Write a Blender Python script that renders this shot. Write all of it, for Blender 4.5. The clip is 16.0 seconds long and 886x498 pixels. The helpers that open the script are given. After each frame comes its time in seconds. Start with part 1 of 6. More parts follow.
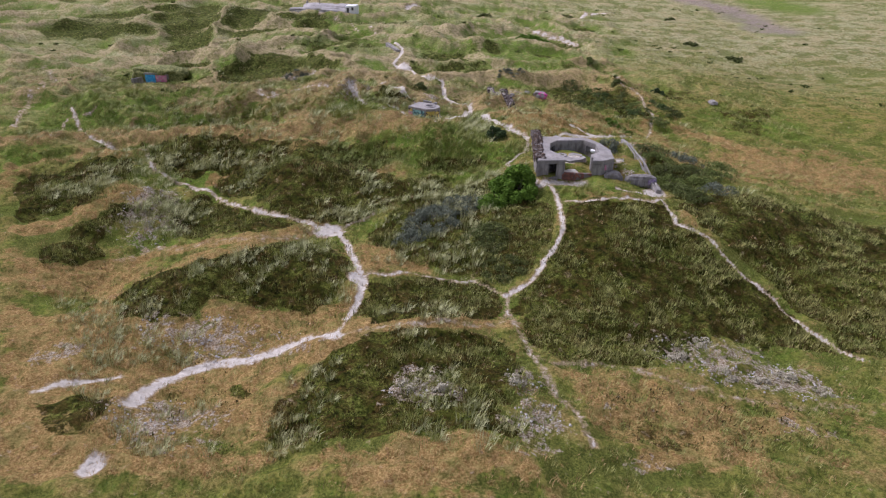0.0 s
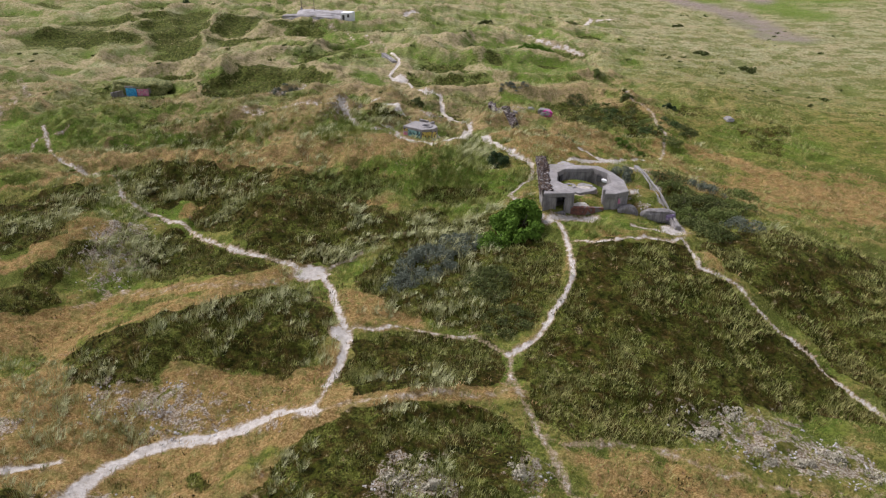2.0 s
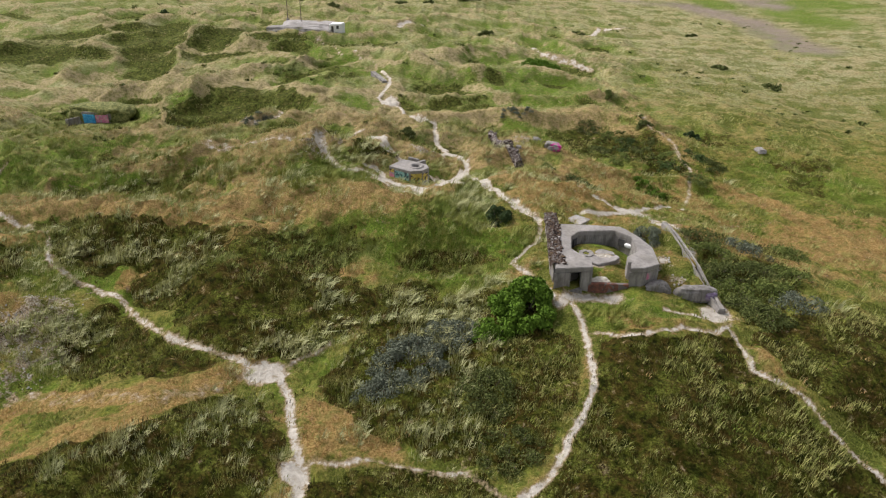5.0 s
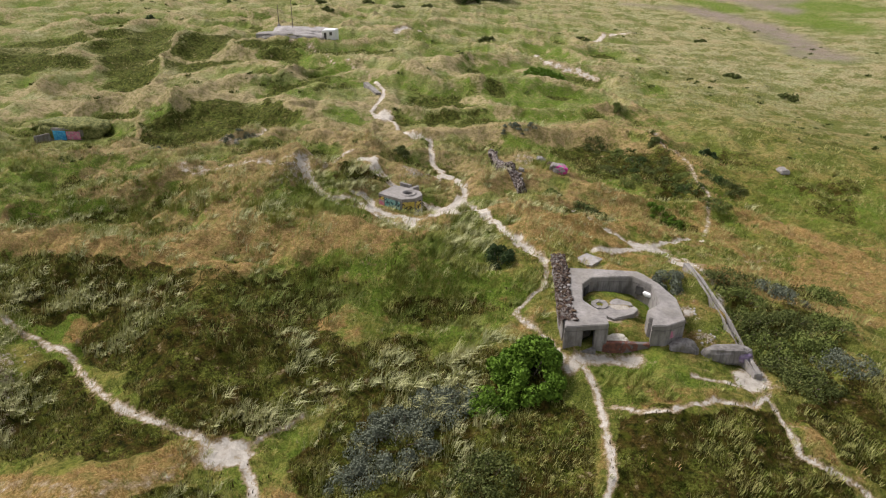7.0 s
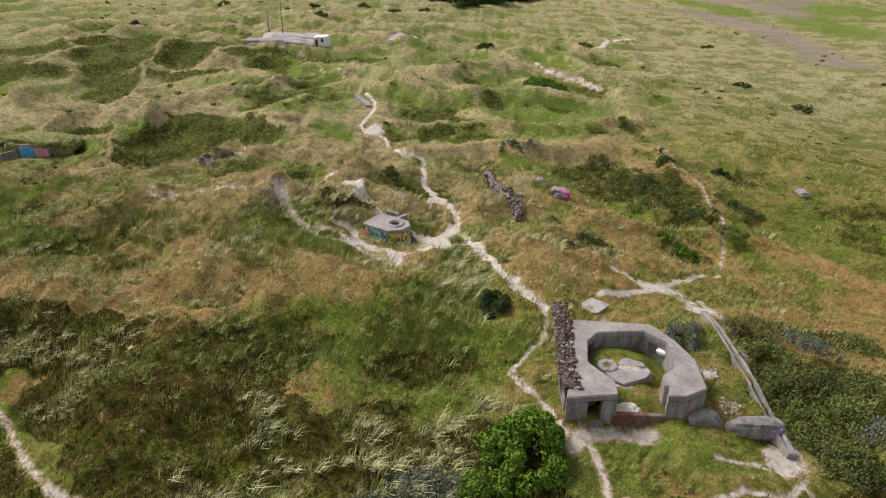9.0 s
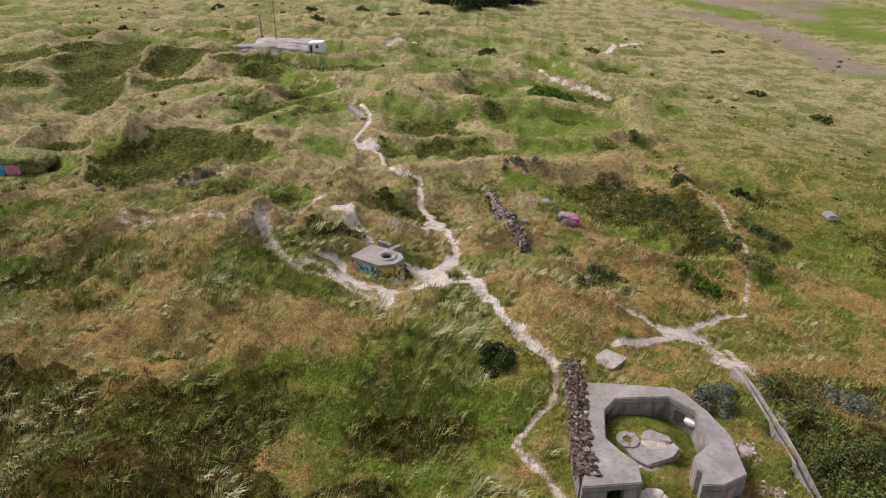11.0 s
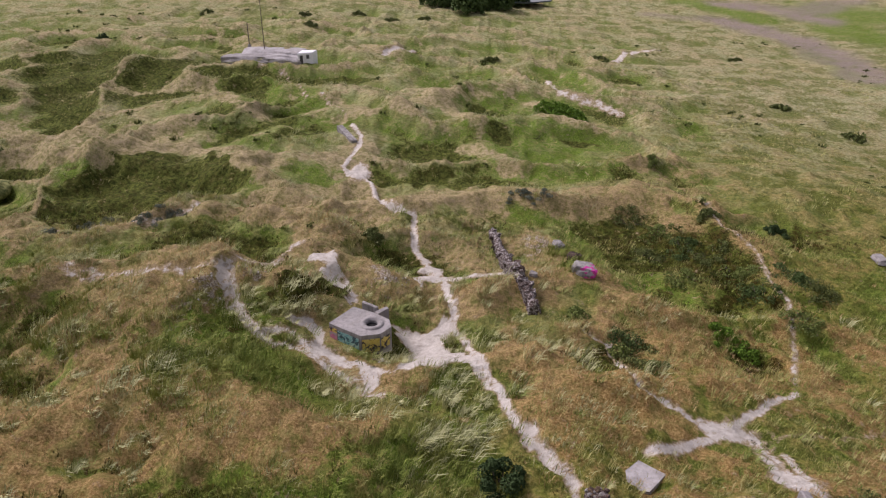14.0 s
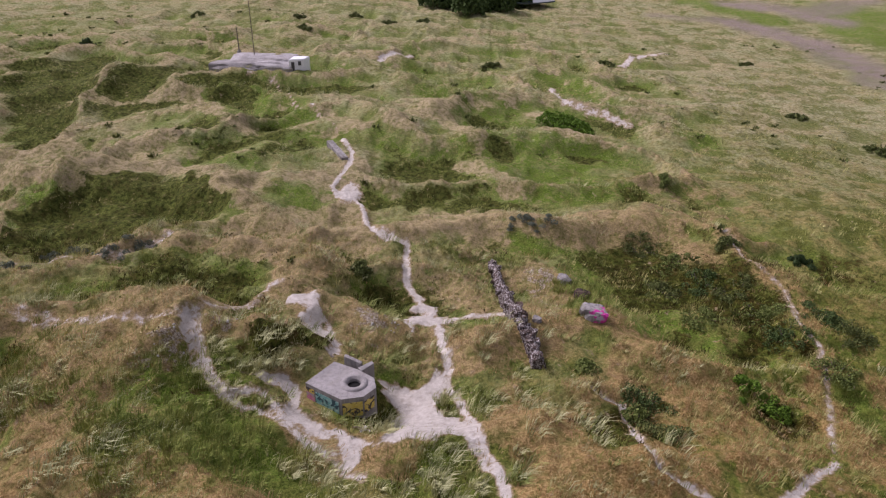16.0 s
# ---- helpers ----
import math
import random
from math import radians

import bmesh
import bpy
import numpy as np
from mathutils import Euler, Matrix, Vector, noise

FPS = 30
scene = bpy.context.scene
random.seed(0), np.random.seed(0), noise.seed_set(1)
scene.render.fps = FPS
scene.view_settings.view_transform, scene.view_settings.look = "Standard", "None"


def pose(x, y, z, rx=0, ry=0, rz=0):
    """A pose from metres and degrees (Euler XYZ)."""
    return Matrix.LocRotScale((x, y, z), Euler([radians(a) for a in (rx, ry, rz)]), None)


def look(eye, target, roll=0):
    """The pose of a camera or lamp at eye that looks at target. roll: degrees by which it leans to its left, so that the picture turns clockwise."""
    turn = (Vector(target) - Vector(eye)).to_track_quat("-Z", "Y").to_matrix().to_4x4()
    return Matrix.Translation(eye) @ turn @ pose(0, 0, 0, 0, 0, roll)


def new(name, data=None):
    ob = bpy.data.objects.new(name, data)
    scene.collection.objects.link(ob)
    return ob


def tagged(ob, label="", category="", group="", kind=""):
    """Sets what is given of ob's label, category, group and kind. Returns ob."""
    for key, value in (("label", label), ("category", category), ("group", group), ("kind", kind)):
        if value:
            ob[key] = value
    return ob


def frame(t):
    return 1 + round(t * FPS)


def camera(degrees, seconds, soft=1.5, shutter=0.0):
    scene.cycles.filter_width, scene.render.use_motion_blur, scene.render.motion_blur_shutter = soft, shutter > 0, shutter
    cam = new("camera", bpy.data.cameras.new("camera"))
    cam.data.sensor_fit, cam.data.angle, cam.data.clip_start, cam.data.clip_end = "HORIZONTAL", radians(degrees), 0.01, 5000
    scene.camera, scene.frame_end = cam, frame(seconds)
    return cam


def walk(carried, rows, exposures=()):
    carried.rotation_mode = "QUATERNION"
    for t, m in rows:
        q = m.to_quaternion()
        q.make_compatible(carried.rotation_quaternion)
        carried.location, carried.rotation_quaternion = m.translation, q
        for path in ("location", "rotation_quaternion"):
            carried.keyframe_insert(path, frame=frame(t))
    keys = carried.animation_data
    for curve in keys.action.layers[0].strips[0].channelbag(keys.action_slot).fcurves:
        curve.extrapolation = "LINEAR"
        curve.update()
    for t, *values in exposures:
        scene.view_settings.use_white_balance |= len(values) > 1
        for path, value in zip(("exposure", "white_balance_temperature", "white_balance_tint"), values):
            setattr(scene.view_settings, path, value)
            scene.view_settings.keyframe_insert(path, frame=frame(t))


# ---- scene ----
cam = camera(65.0, 16.0, soft=1.2)
PATH = [
    (0, (0.039, -0.074, 27.955), (-0.004, 1.695, 27.022), 1.1),
    (0.5, (0.065, 1.62, 27.976), (0.022, 3.389, 27.044), 1.2),
    (1, (0.133, 3.615, 28.013), (0.089, 5.384, 27.081), 1.1),
    (1.5, (0.197, 5.615, 28.067), (0.151, 7.384, 27.135), 1.1),
    (2, (0.273, 7.905, 28.131), (0.226, 9.675, 27.2), 1.1),
    (2.5, (0.306, 10.173, 28.139), (0.259, 11.943, 27.209), 1.1),
    (3, (0.377, 12.646, 28.207), (0.33, 14.416, 27.276), 1.1),
    (3.5, (0.459, 14.927, 28.252), (0.411, 16.697, 27.321), 1.1),
    (4, (0.589, 17.358, 28.311), (0.54, 19.127, 27.38), 1.1),
    (6.5, (1.083, 27.848, 28.196), (1.026, 29.617, 27.265), 0.8),
    (7, (1.16, 29.833, 28.096), (1.104, 31.602, 27.166), 0.9),
    (7.5, (1.348, 31.612, 28.105), (1.29, 33.381, 27.174), 0.9),
    (8, (1.49, 33.417, 28.098), (1.432, 35.187, 27.168), 0.9),
    (8.5, (1.708, 35.094, 28.088), (1.649, 36.863, 27.158), 0.9),
    (9, (1.908, 36.874, 28.074), (1.848, 38.644, 27.144), 0.9),
    (11.5, (2.098, 45.216, 27.884), (2.03, 46.985, 26.954), 0.8),
    (12, (2.058, 46.925, 27.872), (1.989, 48.694, 26.941), 0.8),
    (12.5, (2.076, 48.556, 27.867), (2.004, 50.324, 26.935), 0.8),
    (13, (2.088, 50.314, 27.844), (2.016, 52.083, 26.912), 0.7),
    (13.5, (2.129, 51.87, 27.86), (2.055, 53.638, 26.928), 0.7),
    (14, (2.201, 53.636, 27.891), (2.126, 55.403, 26.958), 0.7),
    (14.5, (2.308, 55.248, 27.958), (2.232, 57.014, 27.023), 0.7),
    (15, (2.41, 56.954, 28.009), (2.332, 58.719, 27.072), 0.7),
    (15.5, (2.494, 58.541, 28.067), (2.415, 60.305, 27.128), 0.6),
    (16, (2.524, 60.266, 28.088), (2.443, 62.029, 27.147), 0.6),
]
# the clip's camera drifts a little in tint
EXPOSURES = [(0.0, 0.37, 5700, 27), (4.0, 0.48, 6300, 13), (9.0, 0.43, 6480, 17), (12.5, 0.31, 6350, 23), (16.0, 0.20, 5980, 34)]
walk(cam, [(t, look(eye, target, roll)) for t, eye, target, roll in PATH], EXPOSURES)

# ---- world and light ----
world = bpy.data.worlds.new("sky")
scene.world = world
world.use_nodes = True
wn = world.node_tree.nodes
sky = wn.new("ShaderNodeTexSky")
sky.sky_type = "NISHITA"
sky.sun_disc = False
sky.sun_elevation, sky.sun_rotation = radians(47), radians(297)
sky.air_density, sky.dust_density, sky.ozone_density = 1.2, 3.0, 1.0
veil = wn.new("ShaderNodeHueSaturation")
veil.inputs["Saturation"].default_value = 0.25
world.node_tree.links.new(sky.outputs[0], veil.inputs["Color"])
world.node_tree.links.new(veil.outputs[0], wn["Background"].inputs[0])
wn["Background"].inputs[1].default_value = 0.115
sun = new("sun", bpy.data.lights.new("sun", "SUN"))
sun.data.energy, sun.data.angle, sun.data.color = 2.7, radians(22), (1.0, 0.96, 0.9)
sun.matrix_world = look((-58, 104, 69), (0, 75, 0))


# ---- materials ----
class Mat:
    """A small builder for node materials."""

    def __init__(self, name, rough=0.9, spec=0.2):
        self.m = bpy.data.materials.new(name)
        self.m.use_nodes = True
        self.t = self.m.node_tree
        self.b = self.t.nodes["Principled BSDF"]
        self.b.inputs["Roughness"].default_value = rough
        self.b.inputs["Specular IOR Level"].default_value = spec
        self.geo = None

    def n(self, kind, **values):
        node = self.t.nodes.new(kind)
        for key, value in values.items():
            node.inputs[key.replace("_", " ")].default_value = value
        return node

    def link(self, a, b):
        self.t.links.new(a, b)

    def pos(self):
        if self.geo is None:
            self.geo = self.n("ShaderNodeNewGeometry")
        return self.geo.outputs["Position"]

    def noise(self, scale, detail=4.0, rough=0.55, stretch=None, distort=0.0):
        node = self.n("ShaderNodeTexNoise", Scale=scale, Detail=detail, Roughness=rough, Distortion=distort)
        if stretch:
            mp = self.n("ShaderNodeMapping", Scale=stretch)
            self.link(self.pos(), mp.inputs[0])
            self.link(mp.outputs[0], node.inputs["Vector"])
        else:
            self.link(self.pos(), node.inputs["Vector"])
        return node.outputs[0]

    def ramp(self, fac, *stops):
        node = self.n("ShaderNodeValToRGB")
        e = node.color_ramp.elements
        while len(e) < len(stops):
            e.new(0.5)
        for el, (p, c) in zip(e, stops):
            el.position = p
            el.color = (c, c, c, 1) if isinstance(c, (int, float)) else (*c, 1)
        self.link(fac, node.inputs[0])
        return node.outputs[0]

    def mix(self, fac, a, b, mode="MIX"):
        node = self.n("ShaderNodeMix")
        node.data_type, node.blend_type = "RGBA", mode
        for sock, v in ((node.inputs[0], fac), (node.inputs[6], a), (node.inputs[7], b)):
            if isinstance(v, bpy.types.NodeSocket):
                self.link(v, sock)
            elif isinstance(v, (int, float)):
                sock.default_value = v
            else:
                sock.default_value = (*v, 1)
        return node.outputs[2]

    def math(self, op, a, b=0.5, clamp=False):
        node = self.n("ShaderNodeMath")
        node.operation, node.use_clamp = op, clamp
        for sock, v in zip(node.inputs, (a, b)):
            if isinstance(v, bpy.types.NodeSocket):
                self.link(v, sock)
            else:
                sock.default_value = v
        return node.outputs[0]

    def color(self, c):
        if isinstance(c, bpy.types.NodeSocket):
            self.link(c, self.b.inputs["Base Color"])
        else:
            self.b.inputs["Base Color"].default_value = (*c, 1)
        return self

    def bump(self, h, dist=0.05, strength=0.6):
        node = self.n("ShaderNodeBump", Strength=strength, Distance=dist)
        self.link(h, node.inputs["Height"])
        self.link(node.outputs[0], self.b.inputs["Normal"])
        return self


def ground_material():
    k = Mat("dune_ground", 0.95, 0.04)
    cov = k.n("ShaderNodeAttribute")
    cov.attribute_name = "cover"
    sep = k.n("ShaderNodeSeparateColor")
    k.link(cov.outputs["Color"], sep.inputs[0])
    sand, dry, heath = sep.outputs[0], sep.outputs[1], sep.outputs[2]
    stone = cov.outputs["Alpha"]
    mea = k.n("ShaderNodeAttribute")
    mea.attribute_name = "meadow"
    sep2 = k.n("ShaderNodeSeparateColor")
    k.link(mea.outputs["Color"], sep2.inputs[0])
    moor, lush, far_haze = sep2.outputs[0], sep2.outputs[1], sep2.outputs[2]
    hum = mea.outputs["Alpha"]
    big = k.noise(0.06, 4)
    mid = k.noise(0.45, 6, 0.64)
    mid2 = k.noise(1.15, 5, 0.64, distort=0.8)
    wide = k.noise(0.13, 5, 0.6, distort=0.6)
    fine = k.noise(2.2, 6, 0.7)
    speck = k.noise(7.0, 5, 0.78)
    fleck = k.ramp(speck, (0.43, 0), (0.58, 1))
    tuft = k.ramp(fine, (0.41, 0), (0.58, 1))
    # short turf: deep olive and fresh green between tussocks, pale straw on their tops
    grass = k.mix(tuft, (0.055, 0.074, 0.011), (0.19, 0.20, 0.036))
    grass = k.mix(k.ramp(mid2, (0.50, 0), (0.64, 0.75)), grass, k.mix(fleck, (0.055, 0.09, 0.012), (0.14, 0.195, 0.03)))
    straw = k.mix(fleck, (0.17, 0.12, 0.035), (0.40, 0.30, 0.115))
    # hummock tops paled: straw, and relief light put into the colour
    pale = k.math("ADD", k.ramp(mid, (0.42, 0), (0.60, 0.75)), k.math("MULTIPLY", k.math("SUBTRACT", hum, 0.5), 0.8), True)
    base = k.mix(k.math("MULTIPLY", pale, k.ramp(fine, (0.34, 0.3), (0.58, 1))), grass, straw)
    # pale sage meadow, stronger with distance: aerial haze put into the grass colour
    sage = k.mix(tuft, (0.225, 0.215, 0.105), (0.40, 0.38, 0.215))
    sage = k.mix(k.ramp(wide, (0.42, 0), (0.56, 0.85)), sage, k.mix(tuft, (0.26, 0.21, 0.11), (0.43, 0.37, 0.21)))
    sage = k.mix(k.ramp(k.noise(0.24, 5, 0.62, distort=0.7), (0.50, 0), (0.60, 0.85)), sage, k.mix(tuft, (0.08, 0.098, 0.026), (0.19, 0.21, 0.075)))
    base = k.mix(k.math("MULTIPLY", far_haze, k.ramp(mid2, (0.36, 0.35), (0.56, 0.95))), base, sage)
    # hummock gaps darkened: thatch, and soft shade put into the colour
    low = k.mix(fleck, (0.052, 0.066, 0.012), (0.16, 0.165, 0.036))
    gaps = k.math("ADD", hum, k.math("MULTIPLY", k.math("SUBTRACT", mid2, 0.5), 1.1))
    base = k.mix(k.math("MULTIPLY", k.ramp(gaps, (0.27, 0.9), (0.50, 0)), k.math("SUBTRACT", 1.0, k.math("MULTIPLY", far_haze, 0.45))), base, low)
    base = k.mix(k.math("MULTIPLY", lush, k.ramp(mid2, (0.38, 0.3), (0.54, 1))), base, k.mix(fleck, (0.062, 0.105, 0.012), (0.175, 0.245, 0.036)))
    mc = k.mix(fleck, (0.16, 0.12, 0.10), (0.34, 0.28, 0.235))
    base = k.mix(k.math("MULTIPLY", moor, k.ramp(mid, (0.3, 0.5), (0.5, 1))), base, mc)
    # dry crests and slopes
    rust = k.mix(fleck, (0.20, 0.118, 0.038), (0.43, 0.295, 0.12))
    rust = k.mix(k.ramp(mid2, (0.49, 0), (0.65, 0.75)), rust, k.mix(fleck, (0.14, 0.075, 0.026), (0.27, 0.15, 0.06)))
    blots = k.math("ADD", k.math("MULTIPLY", k.math("SUBTRACT", mid, 0.5), 1.4), k.math("MULTIPLY", k.math("SUBTRACT", mid2, 0.5), 0.9))
    dryf = k.ramp(k.math("ADD", dry, blots), (0.34, 0), (0.54, 0.97))
    # distant dry crests paled by the same haze in the colour
    rust = k.mix(k.math("MULTIPLY", far_haze, 0.6), rust, k.mix(tuft, (0.29, 0.255, 0.145), (0.46, 0.415, 0.26)))
    rust = k.mix(k.ramp(k.noise(0.8, 4, 0.6, distort=0.5), (0.50, 0), (0.62, 0.55)), rust, k.mix(tuft, (0.085, 0.092, 0.02), (0.24, 0.225, 0.07)))
    base = k.mix(k.math("MULTIPLY", dryf, k.ramp(fine, (0.34, 0.35), (0.52, 1))), base, rust)
    # heath: nearly black green with brown and a little fresh green; doubles as slope shade
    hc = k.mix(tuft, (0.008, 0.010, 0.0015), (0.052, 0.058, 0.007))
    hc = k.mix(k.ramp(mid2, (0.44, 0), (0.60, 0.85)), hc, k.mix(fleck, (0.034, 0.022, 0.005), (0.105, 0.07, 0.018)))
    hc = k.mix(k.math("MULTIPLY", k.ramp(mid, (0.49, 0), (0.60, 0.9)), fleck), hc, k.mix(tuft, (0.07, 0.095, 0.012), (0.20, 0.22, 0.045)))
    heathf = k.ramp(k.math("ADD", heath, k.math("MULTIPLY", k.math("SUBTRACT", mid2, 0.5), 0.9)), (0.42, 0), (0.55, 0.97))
    # distant heath lightened: haze put into its colour
    hc = k.mix(k.math("MULTIPLY", far_haze, 0.55), hc, k.mix(tuft, (0.035, 0.048, 0.010), (0.13, 0.155, 0.036)))
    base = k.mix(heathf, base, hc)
    # lichen-grey stony ground
    st = k.mix(k.ramp(speck, (0.44, 0), (0.60, 1)), (0.17, 0.12, 0.07), (0.52, 0.475, 0.39))
    blot = k.math("ADD", k.math("MULTIPLY", k.math("SUBTRACT", fine, 0.5), 2.4), k.math("MULTIPLY", k.math("SUBTRACT", mid2, 0.5), 3.2))
    stonef = k.ramp(k.math("ADD", stone, blot), (0.74, 0), (0.98, 0.92))
    base = k.mix(stonef, base, st)
    # trodden soil turns to bare pale sand where it is most worn
    soil = k.mix(fleck, (0.27, 0.20, 0.115), (0.40, 0.32, 0.20))
    sa = k.mix(k.ramp(fine, (0.3, 0), (0.7, 1)), (0.42, 0.37, 0.30), (0.68, 0.635, 0.565))
    worn = k.math("ADD", sand, k.math("ADD", k.math("MULTIPLY", k.math("SUBTRACT", fine, 0.5), 1.3), k.math("MULTIPLY", k.math("SUBTRACT", mid2, 0.5), 1.5)))
    sa = k.mix(k.ramp(worn, (0.5, 0), (0.78, 1)), soil, sa)
    base = k.mix(k.ramp(worn, (0.22, 0), (0.5, 1)), base, sa)
    k.color(base)
    h = k.math("ADD", k.math("MULTIPLY", fine, 0.8), k.math("MULTIPLY", speck, 0.35))
    k.bump(h, 0.45, 0.9)
    return k.m


def blade_material(name, dark, light, tip):
    k = Mat(name, 0.75, 0.15)
    rnd = k.n("ShaderNodeNewGeometry").outputs["Random Per Island"]
    tone = k.noise(0.35, 3)
    c = k.mix(rnd, dark, light)
    c = k.mix(k.ramp(tone, (0.4, 0), (0.68, 0.75)), c, tip)
    k.color(c)
    k.b.inputs["Subsurface Weight"].default_value = 0.0
    return k.m


def concrete_material(name, light=(0.37, 0.345, 0.325), dark=(0.17, 0.157, 0.145), moss=0.35, stain=1.0):
    k = Mat(name, 0.9, 0.2)
    a = k.noise(0.8, 6, 0.65)
    b = k.noise(6, 5, 0.7)
    streaks = k.noise(2.2, 4, 0.6, stretch=(2.0, 2.0, 0.25))
    c = k.mix(k.ramp(a, (0.35, 0), (0.7, 1)), dark, light)
    c = k.mix(k.ramp(streaks, (0.46, 0), (0.66, 0.7 * stain)), c, (0.085, 0.078, 0.07))
    c = k.mix(k.ramp(k.noise(0.45, 5, 0.6, distort=0.8), (0.54, 0), (0.66, 0.5 * stain)), c, (0.16, 0.135, 0.085))
    c = k.mix(k.ramp(b, (0.56, 0), (0.72, moss)), c, (0.13, 0.12, 0.07))
    k.color(c)
    k.bump(b, 0.04, 0.6)
    return k.m


def speckled(name, a, b, scale=3.0, rough=0.85, c=None):
    k = Mat(name, rough, 0.2)
    f = k.noise(scale, 5, 0.65)
    col = k.mix(k.ramp(f, (0.38, 0), (0.64, 1)), a, b)
    if c:
        g = k.noise(scale * 0.45, 3, 0.5, distort=1.5)
        col = k.mix(k.ramp(g, (0.52, 0), (0.56, 1)), col, c)
    k.color(col)
    k.bump(f, 0.03, 0.5)
    return k.m


def leaf_material(name, dark, light):
    k = Mat(name, 0.7, 0.12)
    rnd = k.n("ShaderNodeNewGeometry").outputs["Random Per Island"]
    k.color(k.mix(k.mix(0.6, rnd, k.noise(1.2, 3)), dark, light))
    return k.m


GROUND = ground_material()
CONCRETE = concrete_material("weathered_concrete")
PALE = concrete_material("pale_roof_concrete", (0.34, 0.315, 0.295), (0.20, 0.187, 0.174), 0.5, 0.45)
BLEACHED = concrete_material("bleached_concrete", (0.44, 0.415, 0.395), (0.27, 0.25, 0.235), 0.5, 0.4)
DARKC = speckled("dark_broken_concrete", (0.022, 0.016, 0.012), (0.10, 0.068, 0.05), 3.0, 0.95)
FLECKED = speckled("lichen_flecked_rubble", (0.022, 0.016, 0.013), (0.12, 0.085, 0.07), 13.0, 0.95, c=(0.34, 0.31, 0.29))
CRUMBLE = speckled("crumbling_roots_and_concrete", (0.020, 0.014, 0.011), (0.095, 0.062, 0.048), 9.0, 0.95, c=(0.17, 0.15, 0.135))
SANDM = speckled("blown_sand", (0.45, 0.40, 0.32), (0.66, 0.62, 0.54), 4)
RUST = speckled("rusty_red_wall", (0.10, 0.055, 0.045), (0.24, 0.10, 0.065), 2.5, c=(0.15, 0.13, 0.12))
# near-black: the darkness of a deep shaft put into the colour
WELL_SHADE = speckled("shaft_shade", (0.006, 0.006, 0.006), (0.014, 0.013, 0.012), 3)
# dark fill for window and door openings: their inner shade put into the colour
OPENING_SHADE = speckled("opening_shade", (0.05, 0.047, 0.045), (0.10, 0.095, 0.09), 2)
TEAL = speckled("teal_spray_paint", (0.10, 0.30, 0.29), (0.34, 0.48, 0.44), 4, c=(0.05, 0.09, 0.10))
YELLOW = speckled("yellow_spray_paint", (0.50, 0.36, 0.05), (0.62, 0.50, 0.16), 4, c=(0.06, 0.05, 0.05))
PINK = speckled("pink_spray_paint", (0.45, 0.13, 0.24), (0.60, 0.30, 0.34), 3, c=(0.34, 0.29, 0.29))
MAGENTA = speckled("magenta_spray_paint", (0.42, 0.03, 0.20), (0.60, 0.08, 0.33), 3, c=(0.33, 0.29, 0.31))
ROOTS = speckled("dead_roots_and_moss", (0.03, 0.02, 0.012), (0.15, 0.10, 0.06), 7)
VIOLET = speckled("violet_spray_paint", (0.17, 0.12, 0.22), (0.27, 0.23, 0.29), 4)
BLUE = speckled("blue_spray_paint", (0.03, 0.22, 0.50), (0.10, 0.42, 0.66), 3)
WHITE = speckled("white_paint", (0.70, 0.70, 0.69), (0.82, 0.82, 0.81), 3)
BARK = speckled("grey_bark", (0.09, 0.07, 0.05), (0.18, 0.15, 0.12), 8)
MARRAM = blade_material("marram_blades", (0.19, 0.205, 0.055), (0.42, 0.41, 0.155), (0.43, 0.36, 0.135))
PLUME = blade_material("bleached_plumes", (0.23, 0.25, 0.10), (0.50, 0.50, 0.27), (0.47, 0.45, 0.22))
GREENB = blade_material("green_blades", (0.07, 0.11, 0.017), (0.22, 0.265, 0.05), (0.28, 0.27, 0.07))
DRYB = blade_material("dry_blades", (0.25, 0.155, 0.06), (0.53, 0.395, 0.185), (0.38, 0.24, 0.10))
HEATHB = blade_material("heath_sprigs", (0.026, 0.022, 0.005), (0.10, 0.092, 0.019), (0.075, 0.044, 0.014))
HEATHG = speckled("heath_turf", (0.055, 0.068, 0.016), (0.23, 0.225, 0.08), 2.5, 0.95)
LEAF_BANK = leaf_material("bank_leaves", (0.05, 0.075, 0.015), (0.20, 0.235, 0.06))
LEAF_GREEN = leaf_material("bright_rounded_leaves", (0.03, 0.075, 0.006), (0.17, 0.28, 0.03))
LEAF_DARK = leaf_material("dark_leaves", (0.014, 0.032, 0.008), (0.06, 0.09, 0.03))
LEAF_GREY = leaf_material("grey_willow_leaves", (0.06, 0.075, 0.048), (0.21, 0.23, 0.165))
LEAF_PALE = leaf_material("whitish_leaves", (0.24, 0.215, 0.14), (0.62, 0.575, 0.44))
GREENT = blade_material("fresh_marram_blades", (0.075, 0.11, 0.02), (0.25, 0.29, 0.075), (0.33, 0.34, 0.12))
HTUFT = blade_material("yellow_green_blades", (0.13, 0.155, 0.03), (0.42, 0.42, 0.15), (0.34, 0.31, 0.11))
STONE = speckled("pale_stone", (0.28, 0.26, 0.235), (0.56, 0.54, 0.50), 9)
LEAF_FAR = leaf_material("deep_green_leaves", (0.03, 0.055, 0.014), (0.10, 0.145, 0.04))
LEAF_OLIVE = leaf_material("olive_leaves", (0.04, 0.058, 0.013), (0.15, 0.17, 0.05))

# ---- shape of the land ----
MOUNDS, TRAILS, PATCHES, RIDGES, BANDS, BEDS = [], [], {}, [], [], []


def ridge(high, front, back, way):
    RIDGES.append((high, front, back, way))


def band(kind, half, strength, way):
    BANDS.append((kind, half, strength, way))


def bed(kind, strength, outline):
    BEDS.append((kind, strength, outline))


def dunes(rows):
    MOUNDS.extend(rows)


